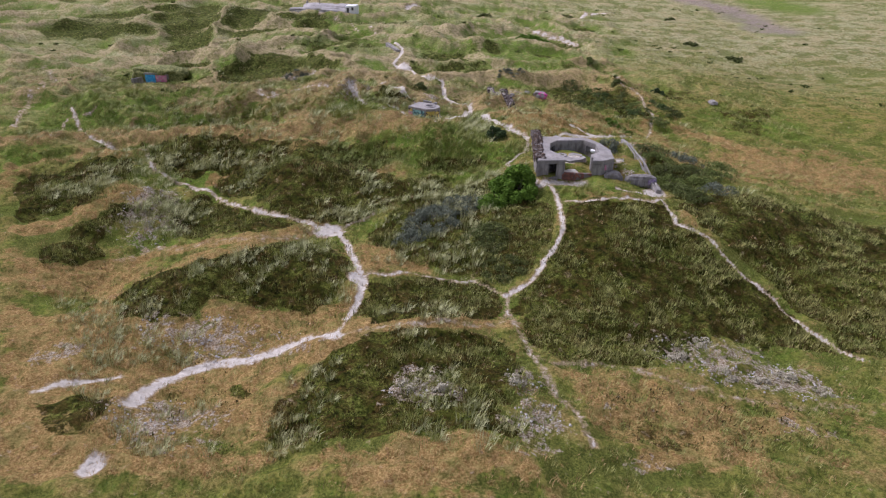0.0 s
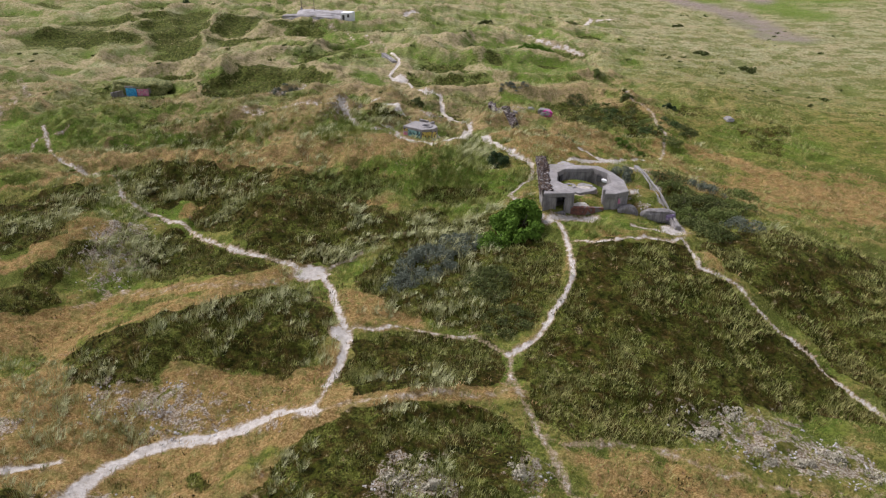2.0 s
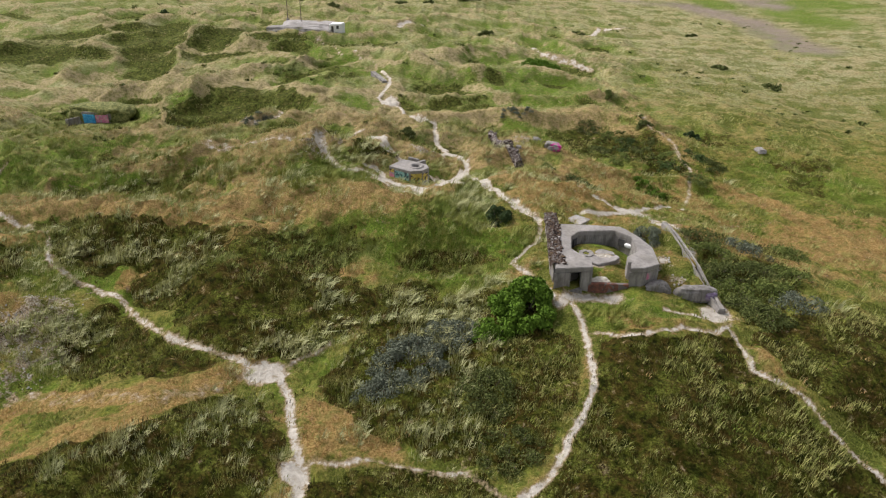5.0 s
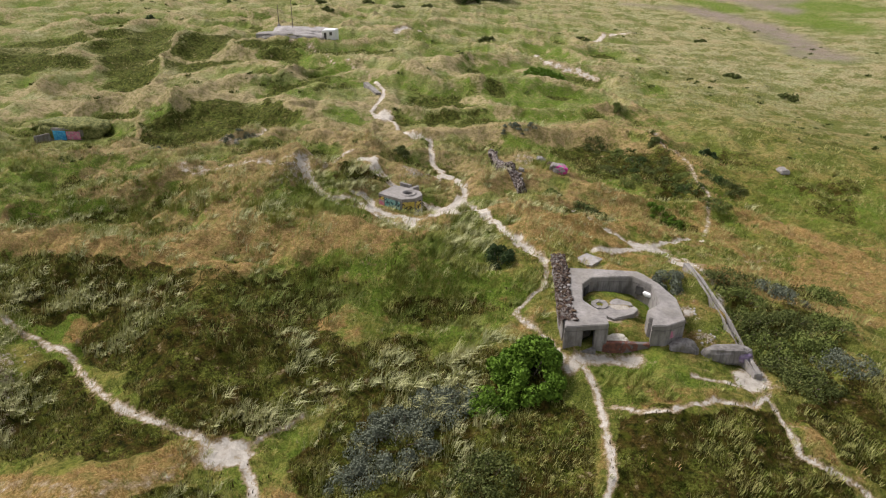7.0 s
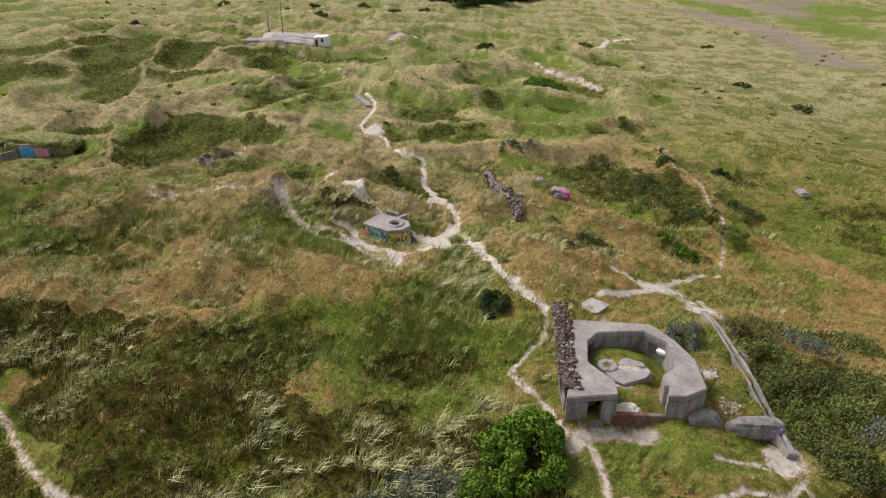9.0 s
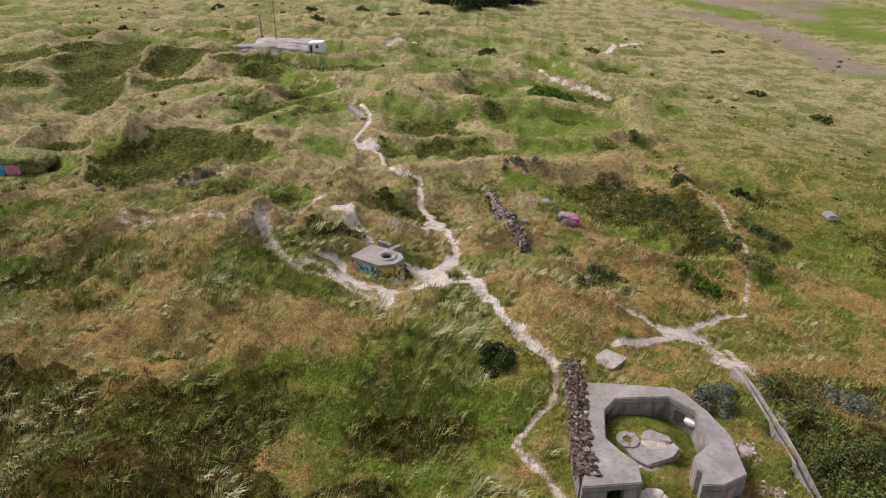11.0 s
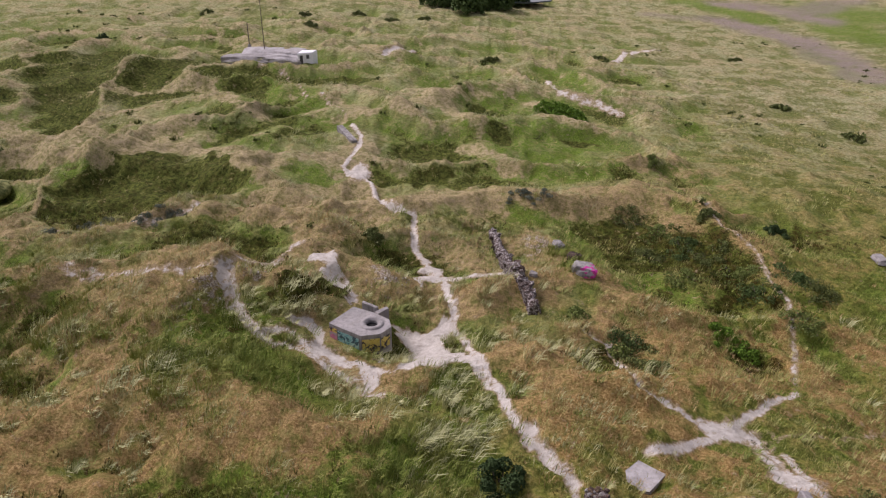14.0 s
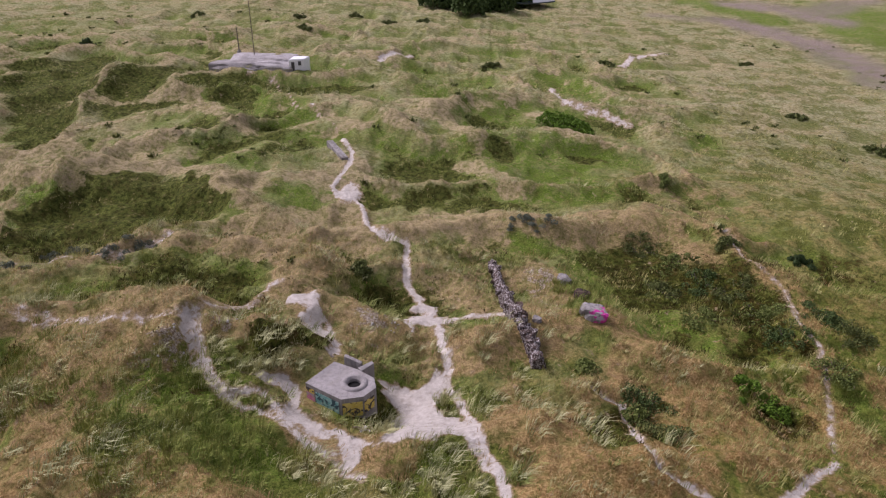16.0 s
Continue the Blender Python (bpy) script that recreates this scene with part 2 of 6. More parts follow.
def trail(half, strength, way):
    TRAILS.append((half, strength, way))


def patch(kind, rows):
    PATCHES.setdefault(kind, []).extend(rows)


# low dunes and hollows: x, y, height, radius
BASE = -2.80
dunes([
    (0, 20, 0.75, 6), (0, 30, 1.95, 6), (-17.5, 39.5, -0.87, 4), (-10.5, 39.5, 0.64, 4),
    (3.5, 39.5, 0.85, 4), (25, 40, -1.19, 6), (-3.5, 43, 0.91, 4), (14, 43, -0.51, 4),
    (35, 45, -0.99, 6), (3.5, 46.5, -1.04, 4), (-14, 46.5, -1.5, 4), (-31.5, 50, -1.09, 4),
    (-24.5, 50, 1.11, 4), (10.5, 50, 0.89, 4), (-14, 53.5, 1.77, 4), (28, 53.5, -0.74, 4),
])
dunes([
    (-31.5, 53.5, -0.67, 4), (14, 57, 1.69, 4), (0, 60, 0.78, 6), (-14, 60.5, -1.2, 4),
    (24.5, 60.5, 1.09, 4), (-31.5, 60.5, -0.73, 4), (-28, 64, -1.19, 4), (31.5, 64, 0.61, 4),
    (15, 65, 2.56, 6), (7, 67.5, 0.56, 4), (-38.5, 67.5, 0.47, 4), (30, 70, 1.74, 6),
    (-17.5, 71, 1.99, 4), (-7, 71, 0.85, 4), (-24.5, 71, -0.54, 4), (0, 71, -0.67, 4),
])
dunes([
    (-10.5, 74.5, -1.34, 4), (14, 74.5, 0.96, 4), (-17.5, 74.5, 1, 4), (21, 78, 1.49, 4),
    (-20, 80, 1.37, 6), (-31.5, 81.5, 1.32, 4), (-28, 81.5, 1.54, 4), (24.5, 81.5, 0.83, 4),
    (0, 85, 4.85, 14), (60, 85, -2.14, 14), (-7, 85, 0.7, 4), (14, 85, 0.54, 4),
    (0, 85, 0.32, 4), (-28, 88.5, -0.82, 4), (31.5, 88.5, -0.55, 4), (-45, 90, -1.92, 6),
])
dunes([
    (-3.5, 92, -1.75, 4), (14, 95.5, -1.08, 4), (-21, 95.5, 1.6, 4), (-3.5, 95.5, -1.36, 4),
    (35, 95.5, 0.45, 4), (28, 99, -1.51, 9), (-10.5, 99, 1.63, 4), (21, 99, -0.45, 4),
    (-31.5, 99, 0.66, 4), (-20, 100, 1.38, 6), (10.5, 102.5, 1.07, 4), (-10.5, 106, 0.85, 4),
    (28, 106, 0.98, 4), (28, 109.5, 1.31, 4), (0, 110, -0.76, 6), (-28, 113, 2.06, 9),
])
dunes([
    (-14, 113, 0.92, 4), (-55, 120, -1.01, 6), (14, 120, 1.73, 9), (42, 127, 1.56, 9),
    (-17.5, 127, 0.78, 4), (-35, 141, 2.62, 9), (-10, 145, 1.83, 6), (-60, 145, -3.82, 14),
    (70, 145, -1.97, 14), (-10, 150, 1.15, 6), (70, 175, 0.82, 30), (-30, 175, 0.89, 30),
    (10, 195, 1.45, 30), (50, 215, -4.89, 60), (-70, 215, 4.18, 60), (-70, 215, -1.84, 30),
])

# smaller swells between them
dunes([
    (2, 37, -0.3, 7), (-23, 43, -0.66, 4), (-7, 43, -0.37, 4), (-15, 47, 0.81, 4),
    (25, 47, -0.77, 4), (9, 47, -0.31, 4), (-19, 51, 0.74, 4), (-31, 55, -0.52, 4),
    (-11, 59, -0.59, 4), (25, 59, 0.55, 4), (9, 59, 0.39, 4), (-35, 67, 0.87, 4),
    (-15, 67, 0.55, 4), (-3, 71, -0.71, 4), (-39, 79, 1.07, 4), (-26, 79, -0.16, 7),
    (-7, 79, 1.38, 4), (-15, 79, -1.46, 4), (-31, 83, -0.95, 4), (1, 83, -0.79, 4),
])
dunes([
    (-27, 83, -0.93, 4), (-19, 91, 0.8, 4), (-27, 91, 0.63, 4), (-3, 91, 0.48, 4),
    (23, 93, 0.86, 7), (-15, 96, -0.52, 12), (-15, 99, -0.64, 4), (2, 100, -0.6, 7),
    (-31, 103, -0.66, 4), (-3, 103, -0.62, 4), (-19, 107, 0.68, 4), (16, 114, -1.02, 7),
    (-39, 120, -0.42, 12), (16, 121, -1.15, 7), (-33, 121, -0.8, 7), (-3, 132, 0.5, 12),
    (9, 144, 0.9, 12), (-27, 144, -0.82, 12), (21, 144, 0.99, 12), (-27, 156, -0.82, 12),
])

# trodden paths: half width, bareness, way
trail(0.246, 0.88, [(9.1, 66.2), (9.6, 64), (9.7, 60.4), (9.6, 57.4), (8.8, 55.8), (7.8, 54.2), (7.4, 53.2), (6.3, 51.5), (5.2, 50.6), (4.2, 50.2)])
trail(0.204, 0.62, [(4.2, 50.2), (3.3, 50.9), (2.3, 51.7), (1.2, 52.3), (0.1, 52.1), (-1.9, 52.2), (-3.3, 52.4), (-4.2, 52.5), (-6.1, 52.1), (-7.6, 52), (-8.1, 51.3)])
trail(0.306, 1, [(-11.8, 60.6), (-10.4, 58.4), (-10, 56.7), (-9.1, 53.9), (-8.3, 51.9), (-7.9, 49.6), (-8, 48.1), (-8.3, 46.5), (-8.6, 45.6)])
trail(0.26, 0.74, [(-12.7, 61), (-14.1, 61.3), (-15.7, 61.9), (-17.6, 62.5), (-20.7, 63.9), (-23.9, 66.7), (-27.5, 70.5), (-31.3, 72.3), (-33.7, 73.5), (-35.9, 75), (-38.6, 79.8), (-43.7, 84.6), (-48, 86.3), (-50.7, 88.3), (-54.8, 94.3), (-58.6, 100.3)])
trail(0.65, 0.3, [(-14.7, 60.2), (-16.1, 58), (-18.2, 56), (-24.6, 57.9), (-30.1, 59.6), (-31.8, 57.3)])
trail(0.187, 0.7, [(-11.2, 61.7), (-10.1, 62.5), (-8.6, 63.4)])
trail(0.54, 1, [(-8.7, 41.7), (-11.2, 42.6), (-13, 41.7), (-14.9, 41.3), (-17.3, 41), (-19.4, 40.2), (-20.4, 38.9), (-21.1, 37.3), (-21.5, 35.5)])
trail(0.365, 0.9, [(-23.6, 38.5), (-25.1, 37.9), (-26.9, 37.3), (-28.1, 36)])
trail(0.246, 0.62, [(-7.6, 50.7), (-7.9, 49), (-8.4, 46.3), (-8.6, 42.5)])
trail(0.272, 0.45, [(-8.6, 41.5), (-6.6, 42.4), (-4.8, 42.8), (-2.8, 43), (-0.1, 44.2), (2.4, 44.7), (3.7, 45.6), (4.3, 48.2), (4.3, 50.2)])
trail(0.306, 0.52, [(4.3, 48.2), (4.7, 45.2), (5.2, 43.9), (5.7, 41.7), (6.5, 38.9), (7, 36.4), (8, 35.3), (8.4, 33.5), (8.7, 32)])
trail(0.365, 0.35, [(5.7, 41.7), (7.1, 40.8), (9.7, 41.5), (11.7, 41.8), (13.6, 41.1), (15.5, 40), (18.8, 39.2), (22.2, 38.7), (28.3, 39.1)])
trail(0.162, 0.9, [(20.1, 64.7), (20.5, 62.2), (20.6, 60), (21.6, 59.1), (23.4, 58.3), (24.2, 57), (25.4, 55.3), (26.8, 53.7), (27.9, 52.7), (28.6, 49.9), (29.8, 48.2), (30.6, 46.5), (31.7, 44.7)])
trail(0.187, 0.8, [(10.3, 62.5), (12.1, 61.7), (13.6, 61.6), (16.6, 63.1), (18.9, 63), (20.6, 64.8)])
trail(0.187, 0.7, [(15.8, 65.4), (17.6, 65.3), (19.3, 64.9), (20.7, 65.7)])
trail(0.54, 0.9, [(8.3, 65.9), (8.8, 66.7), (10.2, 67.3), (11.5, 67.3), (12.7, 67.1)])
trail(0.246, 0.8, [(8.3, 66.1), (7.5, 67.8), (6.7, 70.4), (5.6, 71.8), (5.1, 72.8), (6.4, 74.7), (7.5, 75.9), (7.9, 78), (7.4, 80), (6, 82.1)])
trail(0.306, 0.8, [(20.3, 83.7), (20.3, 80.6), (21.2, 78), (20.4, 72), (20.9, 69.3), (20.7, 66.5), (20.8, 65.5)])
trail(0.272, 1, [(7.9, 79.1), (7.6, 79.8), (6.8, 80.1), (6.3, 81.3), (5.1, 83.2), (4.3, 86.7), (3.6, 88.7), (2.3, 93.7), (1.2, 96.4), (1.2, 97.9), (0.7, 101.5)])
trail(0.272, 0.8, [(-15.5, 98.1), (-14.9, 96.7), (-14.2, 95), (-13, 93.7), (-11.9, 93.1), (-9.9, 93.1), (-7.3, 90.3), (-5, 88.5), (-2.6, 85.9)])
trail(0.246, 0.9, [(-9.8, 104.3), (-8.5, 102.7), (-7.6, 101.8), (-6.3, 98.2)])
trail(0.34, 1, [(1.4, 97.2), (1, 98.6), (0.3, 103.7), (-1, 108.1), (-1.8, 109.7), (-2.9, 111.7), (-3.4, 115.4), (-3.4, 117.1), (-5.2, 117.8), (-6.9, 119.3), (-9.2, 126.9), (-11, 129.9), (-12.2, 129.3), (-13.1, 131), (-12.7, 132.9), (-11.9, 135.6), (-12.1, 138.7), (-13.8, 142.3)])
trail(0.365, 0.8, [(-1.7, 104.1), (-0.3, 107), (1.3, 106.5), (3.4, 107), (5.2, 106.7)])
trail(0.4, 0.55, [(-32.3, 102.2), (-29.2, 101.3), (-23.7, 98.7), (-20.1, 97.9), (-16.2, 97.6), (-14.6, 100.4), (-12.8, 105.2), (-11.9, 105.6)])
trail(0.6, 0.6, [(-37, 109.4), (-34.7, 113.2), (-27.5, 110), (-25.1, 112.2), (-22.7, 116)])
trail(0.246, 0.62, [(25.4, 93.5), (27.6, 98.7), (28.3, 101.7), (29.2, 104.6), (28.5, 107.7), (28.9, 111.2), (28.4, 113), (27.1, 116), (27.3, 120.2), (26.1, 121.5)])
trail(0.246, 0.8, [(16.6, 85.1), (14.9, 86.2), (12.6, 87), (12.3, 95), (10.5, 95.4)])
trail(0.306, 0.95, [(12.2, 82.1), (14, 82.9), (16.4, 84.4), (18.3, 86), (21.1, 88.8), (25, 92.5)])
trail(0.72, 0.7, [(18, 85.7), (19.3, 85.4), (19, 81.1), (20.1, 80.4)])
trail(0.306, 0.35, [(20.5, 85.8), (25.1, 87), (29.6, 89.5), (34.3, 91.9)])
trail(0.72, 1, [(32.1, 205.5), (38.9, 216.2), (44.6, 220)])
trail(0.58, 0.85, [(15.5, 180.4), (16.4, 167.5), (22.1, 164.2), (25.5, 161.2)])
trail(0.246, 0.6, [(-34.8, 172.8), (-30, 171.5), (-24.3, 159.4), (-19.3, 152.8), (-14.9, 145.3)])
trail(0.72, 0.9, [(-14.7, 185.5), (-13.2, 190.6), (-10.5, 195.9)])
trail(0.58, 0.5, [(-62, 90.8), (-65.2, 99.3), (-67.4, 112.2), (-74.5, 122)])
trail(0.212, 0.55, [(-53.5, 85), (-56, 92.9), (-56, 95.9), (-53.5, 98.1)])

# ground cover: x, y and the two radii of each patch
patch("sand", [(12.2, 71.5, 1.2, 0.7), (-12.6, 60.5, 1.6, 1), (-8.2, 51.4, 0.9, 1), (-0.3, 106.6, 1.6, 1), (-11, 129.9, 1.2, 1.9), (-9.5, 103.9, 0.6, 1), (-20.9, 29.5, 0.8, 1), (19.9, 65.8, 1.1, 1.2), (11.7, 70.9, 0.8, 1), (17.3, 71.9, 0.35, 0.4)])
patch("sand", [(5.8, 82.3, 0.5, 1), (17.7, 85.3, 1.9, 1), (19, 81.1, 1.1, 1)])
patch("heath", [(-35.7, 126.6, 11.3, 4.6), (-10.2, 97.1, 2.9, 1.1), (-30.8, 149.2, 4.5, 7.5), (-20.5, 138.4, 3.9, 2.5), (-54.7, 166.7, 20.8, 11.3), (-34.5, 165.7, 4.1, 9.2), (4.6, 141.2, 3.5, 8.8), (21.4, 121, 6.1, 9.9), (23.3, 114.1, 6.9, 4.2), (-21.9, 107.9, 2.9, 2.9), (-17.7, 170, 7.5, 1.5), (12, 92.4, 2.5, 3.5)])
patch("dry", [(-34, 52.8, 6.7, 4), (-27.8, 43.4, 5.7, 2.6), (-18.3, 33.7, 6.8, 3.6), (-6.3, 56.2, 3.4, 2.9), (-5.1, 55, 2.8, 2.1), (-14.8, 45.6, 7.2, 1.3), (45, 85.9, 16.6, 8.6), (-24.7, 95.5, 5.5, 4.6), (-21, 89.6, 3.2, 3.1), (-11.8, 116.8, 6, 7.1), (16, 121.8, 5.8, 2.8), (3.4, 118.5, 3, 5.5), (-12.6, 131.9, 4.9, 4.9), (-5.2, 102.1, 2.2, 1.6)])
patch("dry", [(13.4, 93.9, 4.7, 4.8), (7.5, 103, 2, 5), (2.2, 98.6, 2, 1.9), (27.2, 95.4, 2.7, 4.8), (-5.3, 88.4, 2.2, 1.6)])
patch("stone", [(17.1, 71.9, 1.0, 1.0), (17.7, 69.3, 0.7, 0.8), (-3, 91, 1.3, 1.0), (-32.2, 65.1, 3.2, 6.4), (-19.2, 43.4, 5.9, 2), (-1.9, 36.2, 2.5, 1.9), (20.1, 43.6, 5.2, 2.8), (24.6, 42.1, 3.7, 2.2), (-18.7, 34.1, 3.8, 1.9), (4.4, 37.7, 1.5, 1.4), (5.8, 33.7, 2, 1.6), (-28.7, 40.5, 2.3, 1.6), (-16.2, 95.3, 1.2, 1.2), (-4.4, 102.7, 1.8, 1.8), (8.8, 112.5, 1.9, 2.5), (-13.9, 98.2, 1, 1)])
patch("lush", [(18.3, 183.9, 5.9, 9), (33.6, 156.3, 3.2, 2.8), (4.6, 140.5, 4.1, 9), (-13.3, 129.3, 2.7, 1.6), (22.7, 99.1, 2.5, 1.5), (-42, 122.1, 2, 3.9), (-20.5, 138.4, 3.3, 2), (-32.6, 165.1, 3.4, 9.5), (16.1, 131, 4.1, 3.2), (-23.9, 99, 2.2, 2.6), (12.5, 69.8, 1.5, 1), (12.7, 74.6, 2.5, 1), (10.5, 72.2, 0.4, 1), (-8.1, 68.1, 1.9, 1.8)])
patch("lush", [(-5.4, 75.7, 3.4, 3.6), (2.4, 73.6, 2.4, 2.9), (14.4, 73.4, 1.5, 2.1), (11.8, 66.2, 3.3, 1.5), (46.6, 104.6, 6.6, 4.9)])
patch("scrub", [(-2.7, 60.1, 3.7, 3.3), (3.1, 57.8, 3.2, 3.2), (5.2, 61.3, 2.5, 3.6)])
bed("heath", 1, [(-28.4, 48.3), (-27.6, 50.4), (-23.2, 51.5), (-18.1, 53.3), (-15.6, 57.7), (-12.1, 57.6), (-9.6, 54), (-8.9, 50.5), (-9.5, 48.3), (-11.5, 47.4), (-14.9, 47), (-17.2, 46.4), (-19.9, 47), (-20.6, 45), (-23.9, 44.7), (-26.9, 45.8)])
bed("heath", 1, [(-7.7, 46.9), (-7.4, 50.8), (-4.9, 51.9), (-1.2, 51.9), (2.1, 51.8), (3.6, 50), (3.7, 47.3), (2, 46.1), (-0.5, 44.3), (-3.2, 43.5), (-6.1, 43.5)])
bed("heath", 0.85, [(4.9, 49.3), (7.1, 52.5), (9.5, 56.4), (10.5, 61.3), (14.9, 61.6), (19.8, 62.8), (22.1, 58.2), (25.1, 55), (27.5, 52.4), (29.5, 48.3), (31, 45.4), (25.9, 47.2), (21, 46.8), (17.3, 43.4), (13.8, 41.9), (11, 42.1), (7.7, 41), (5.8, 43.5)])
bed("heath", 0.75, [(21.4, 63.1), (27.3, 67.2), (35.3, 69.3), (43.1, 68), (31.7, 45.1), (30.4, 48.8), (28.5, 53.3), (25.9, 56.8), (22.9, 59.2)])
bed("heath", 1, [(-41.6, 86.1), (-31.9, 79.4), (-23.6, 78.4), (-20.2, 75.6), (-21.6, 74.8), (-24.8, 75.1), (-27.2, 74.1), (-30.3, 74), (-34.8, 74.7), (-37.7, 78.6)])
bed("heath", 0.95, [(-23.4, 70.1), (-19.4, 69.1), (-12.8, 72.3), (-6.5, 69.4), (-1.3, 70.3), (-1.7, 65.7), (-6.7, 65.4), (-9.2, 63.7), (-13.4, 61.8), (-17.8, 62.4), (-20.5, 64.5)])
bed("heath", 0.95, [(-49.9, 70.8), (-46.2, 76.1), (-39.1, 77.4), (-37.9, 74.2), (-39.5, 70.9), (-36.7, 65.1), (-38.7, 63.6), (-41, 62.4), (-43.8, 61.6)])
bed("heath", 0.9, [(-37.8, 58.3), (-37, 62.5), (-34.6, 65.4), (-33.5, 63.6), (-35.3, 60.8), (-33.6, 56.9), (-34.8, 54.4), (-37.9, 53.3), (-39.1, 56.2)])
bed("heath", 0.8, [(-11.7, 33.8), (-11.1, 36.8), (-9.5, 39.6), (-6.6, 41.7), (-3.1, 42.5), (1.9, 44), (4, 42.1), (4.9, 37.7), (3.1, 35.6), (3.7, 33.2), (4.3, 31.2), (-11, 31.2)])
bed("heath", 0.85, [(-30.2, 67.2), (-28.1, 69.7), (-23.2, 65.5), (-19.6, 63.2), (-16.3, 61.8), (-16.7, 60), (-20.1, 59.3), (-25.4, 60.4), (-28.8, 62.4)])
bed("heath", 0.9, [(-15.2, 37.5), (-14.4, 38.4), (-12.9, 37), (-13.1, 35.8), (-14.4, 36.1)])
bed("heath", 0.9, [(-25, 31.7), (-27.5, 34.7), (-25.7, 35.4), (-22.6, 34.8), (-22.8, 33.1), (-23.5, 31.4)])
bed("heath", 0.7, [(-8.4, 60.7), (-7.1, 63.9), (-3.8, 67.1), (1.4, 69.8), (7.3, 66.5), (8.9, 60.9), (8.8, 56.5), (7.1, 54.1), (4.7, 50.9), (2.6, 52.3), (-1.1, 53.6), (-5.3, 54.6)])
bed("heath", 0.5, [(-91.2, 154.4), (-89.1, 170.2), (-68.8, 181.1), (-50.6, 176.3), (-44.4, 163.9), (-59.7, 160.3), (-79.9, 150), (-90.7, 145.3)])
bed("heath", 1, [(-45.6, 122.2), (-42.8, 124.1), (-38.5, 127.6), (-32.8, 131.3), (-23.1, 126.7), (-20.8, 123), (-25.7, 124.1), (-26, 116), (-32.4, 116.7), (-36.7, 116.4), (-39, 112.2)])
bed("heath", 0.55, [(17.6, 118.7), (21, 119.4), (25, 115.3), (28.3, 112.2), (27.5, 108.4), (25.3, 106.7), (21.7, 108.2), (18.6, 113.9)])
bed("heath", 0.8, [(-14, 71.5), (-14.2, 75.4), (-13.9, 78.3), (-10.9, 79.3), (-8.8, 76.8), (-7.9, 72.5)])
bed("heath", 0.42, [(10.8, 40.7), (17.2, 40.2), (28, 38.3), (25.6, 34.2), (9.1, 32.2)])
bed("heath", 0.42, [(-22, 37.9), (-13.7, 38.7), (-11.1, 31.2), (-20.6, 31.2)])
bed("lush", 0.7, [(-20.5, 90.7), (-18.6, 94.5), (-15.4, 95.3), (-11.3, 92.9), (-8.9, 81.9), (-15.3, 84)])
bed("lush", 0.95, [(-1.2, 88.5), (0.4, 89.2), (2.8, 89), (3.1, 88.6), (-0.3, 88.4)])
bed("lush", 0.9, [(-5.9, 75.5), (-4.7, 79.9), (0.1, 82.7), (2.1, 78.6), (5.6, 76.4), (5.4, 74.1), (-3.6, 73.8)])
bed("lush", 0.7, [(-18.6, 86.1), (-16.2, 91.6), (-10.9, 92.5), (-7.4, 82.9), (-11.4, 81.4), (-16, 83.2)])
bed("lush", 0.8, [(9.7, 67), (15.6, 66.8), (18.4, 65.1), (13.9, 62), (11, 62.7)])
bed("lush", 0.7, [(-58.4, 89.7), (-63.4, 101.9), (-56.3, 107.6), (-42.4, 105.1), (-30.4, 96.4), (-31.9, 85.9), (-46.3, 95), (-52.3, 89.3)])
bed("lush", 0.8, [(1.1, 141), (4.9, 155.9), (8.2, 143.5), (14, 144.8), (19.6, 142.6), (16.1, 131), (9.9, 130.4), (6.6, 135.9)])
bed("lush", 0.9, [(-26.3, 141.2), (-24.2, 143.7), (-19.5, 146.4), (-16.6, 138.4), (-19.4, 133.8), (-23.9, 134.4)])
bed("lush", 0.8, [(-33.5, 152), (-32.7, 165.5), (-26, 159.8), (-21.1, 152.6), (-25.1, 150.1)])
bed("lush", 0.8, [(-11.8, 76.8), (-9.7, 78.8), (-4.5, 79.9), (0.7, 81.7), (2.9, 76.5), (2.1, 74.4), (-2.3, 74.2), (-6.8, 73.1)])
bed("lush", 0.7, [(-38.2, 95.8), (-34.8, 97.6), (-29.3, 98.7), (-20.6, 91.3), (-23.6, 88.4), (-32.4, 91.6)])


# further plant cover between the dunes: kind, strength, outline
bed("heath", 0.95, [(-11.5, 96.9), (-10, 98.9), (-7.9, 101.1), (-6.4, 98.9), (-6.3, 97.2), (-7.8, 96.2), (-10.1, 95.3), (-11.7, 95.8)])
bed("heath", 0.55, [(17.1, 121), (21.9, 121.2), (24.2, 116.3), (26.9, 112.6), (28.6, 111.1), (28.7, 107), (28.4, 104.5), (26.1, 104.9), (22.7, 107), (20.7, 114.4), (17.9, 118.4)])
bed("heath", 0.6, [(-72.9, 166.1), (-71.8, 176), (-65.9, 185.3), (-48.4, 178.3), (-40.2, 171.8), (-50.7, 167.6), (-54.5, 156.8), (-66.7, 155.5)])
bed("heath", 0.5, [(-27.3, 142.5), (-25.1, 149.8), (-19.2, 146.6), (-18, 144), (-20.4, 138.2), (-24.5, 138)])
bed("heath", 0.42, [(-12.8, 133.3), (-7.5, 137.5), (-0.8, 138.8), (3.9, 133.5), (2.1, 130.1), (-3.2, 126.7), (-8.2, 128.1)])
bed("heath", 0.5, [(11, 95.4), (14.4, 97), (15.4, 93.7), (11.5, 87.2)])
bed("heath", 0.45, [(31.8, 119.6), (37.5, 120.9), (41.5, 118.3), (40, 115.3), (33.9, 115.8)])
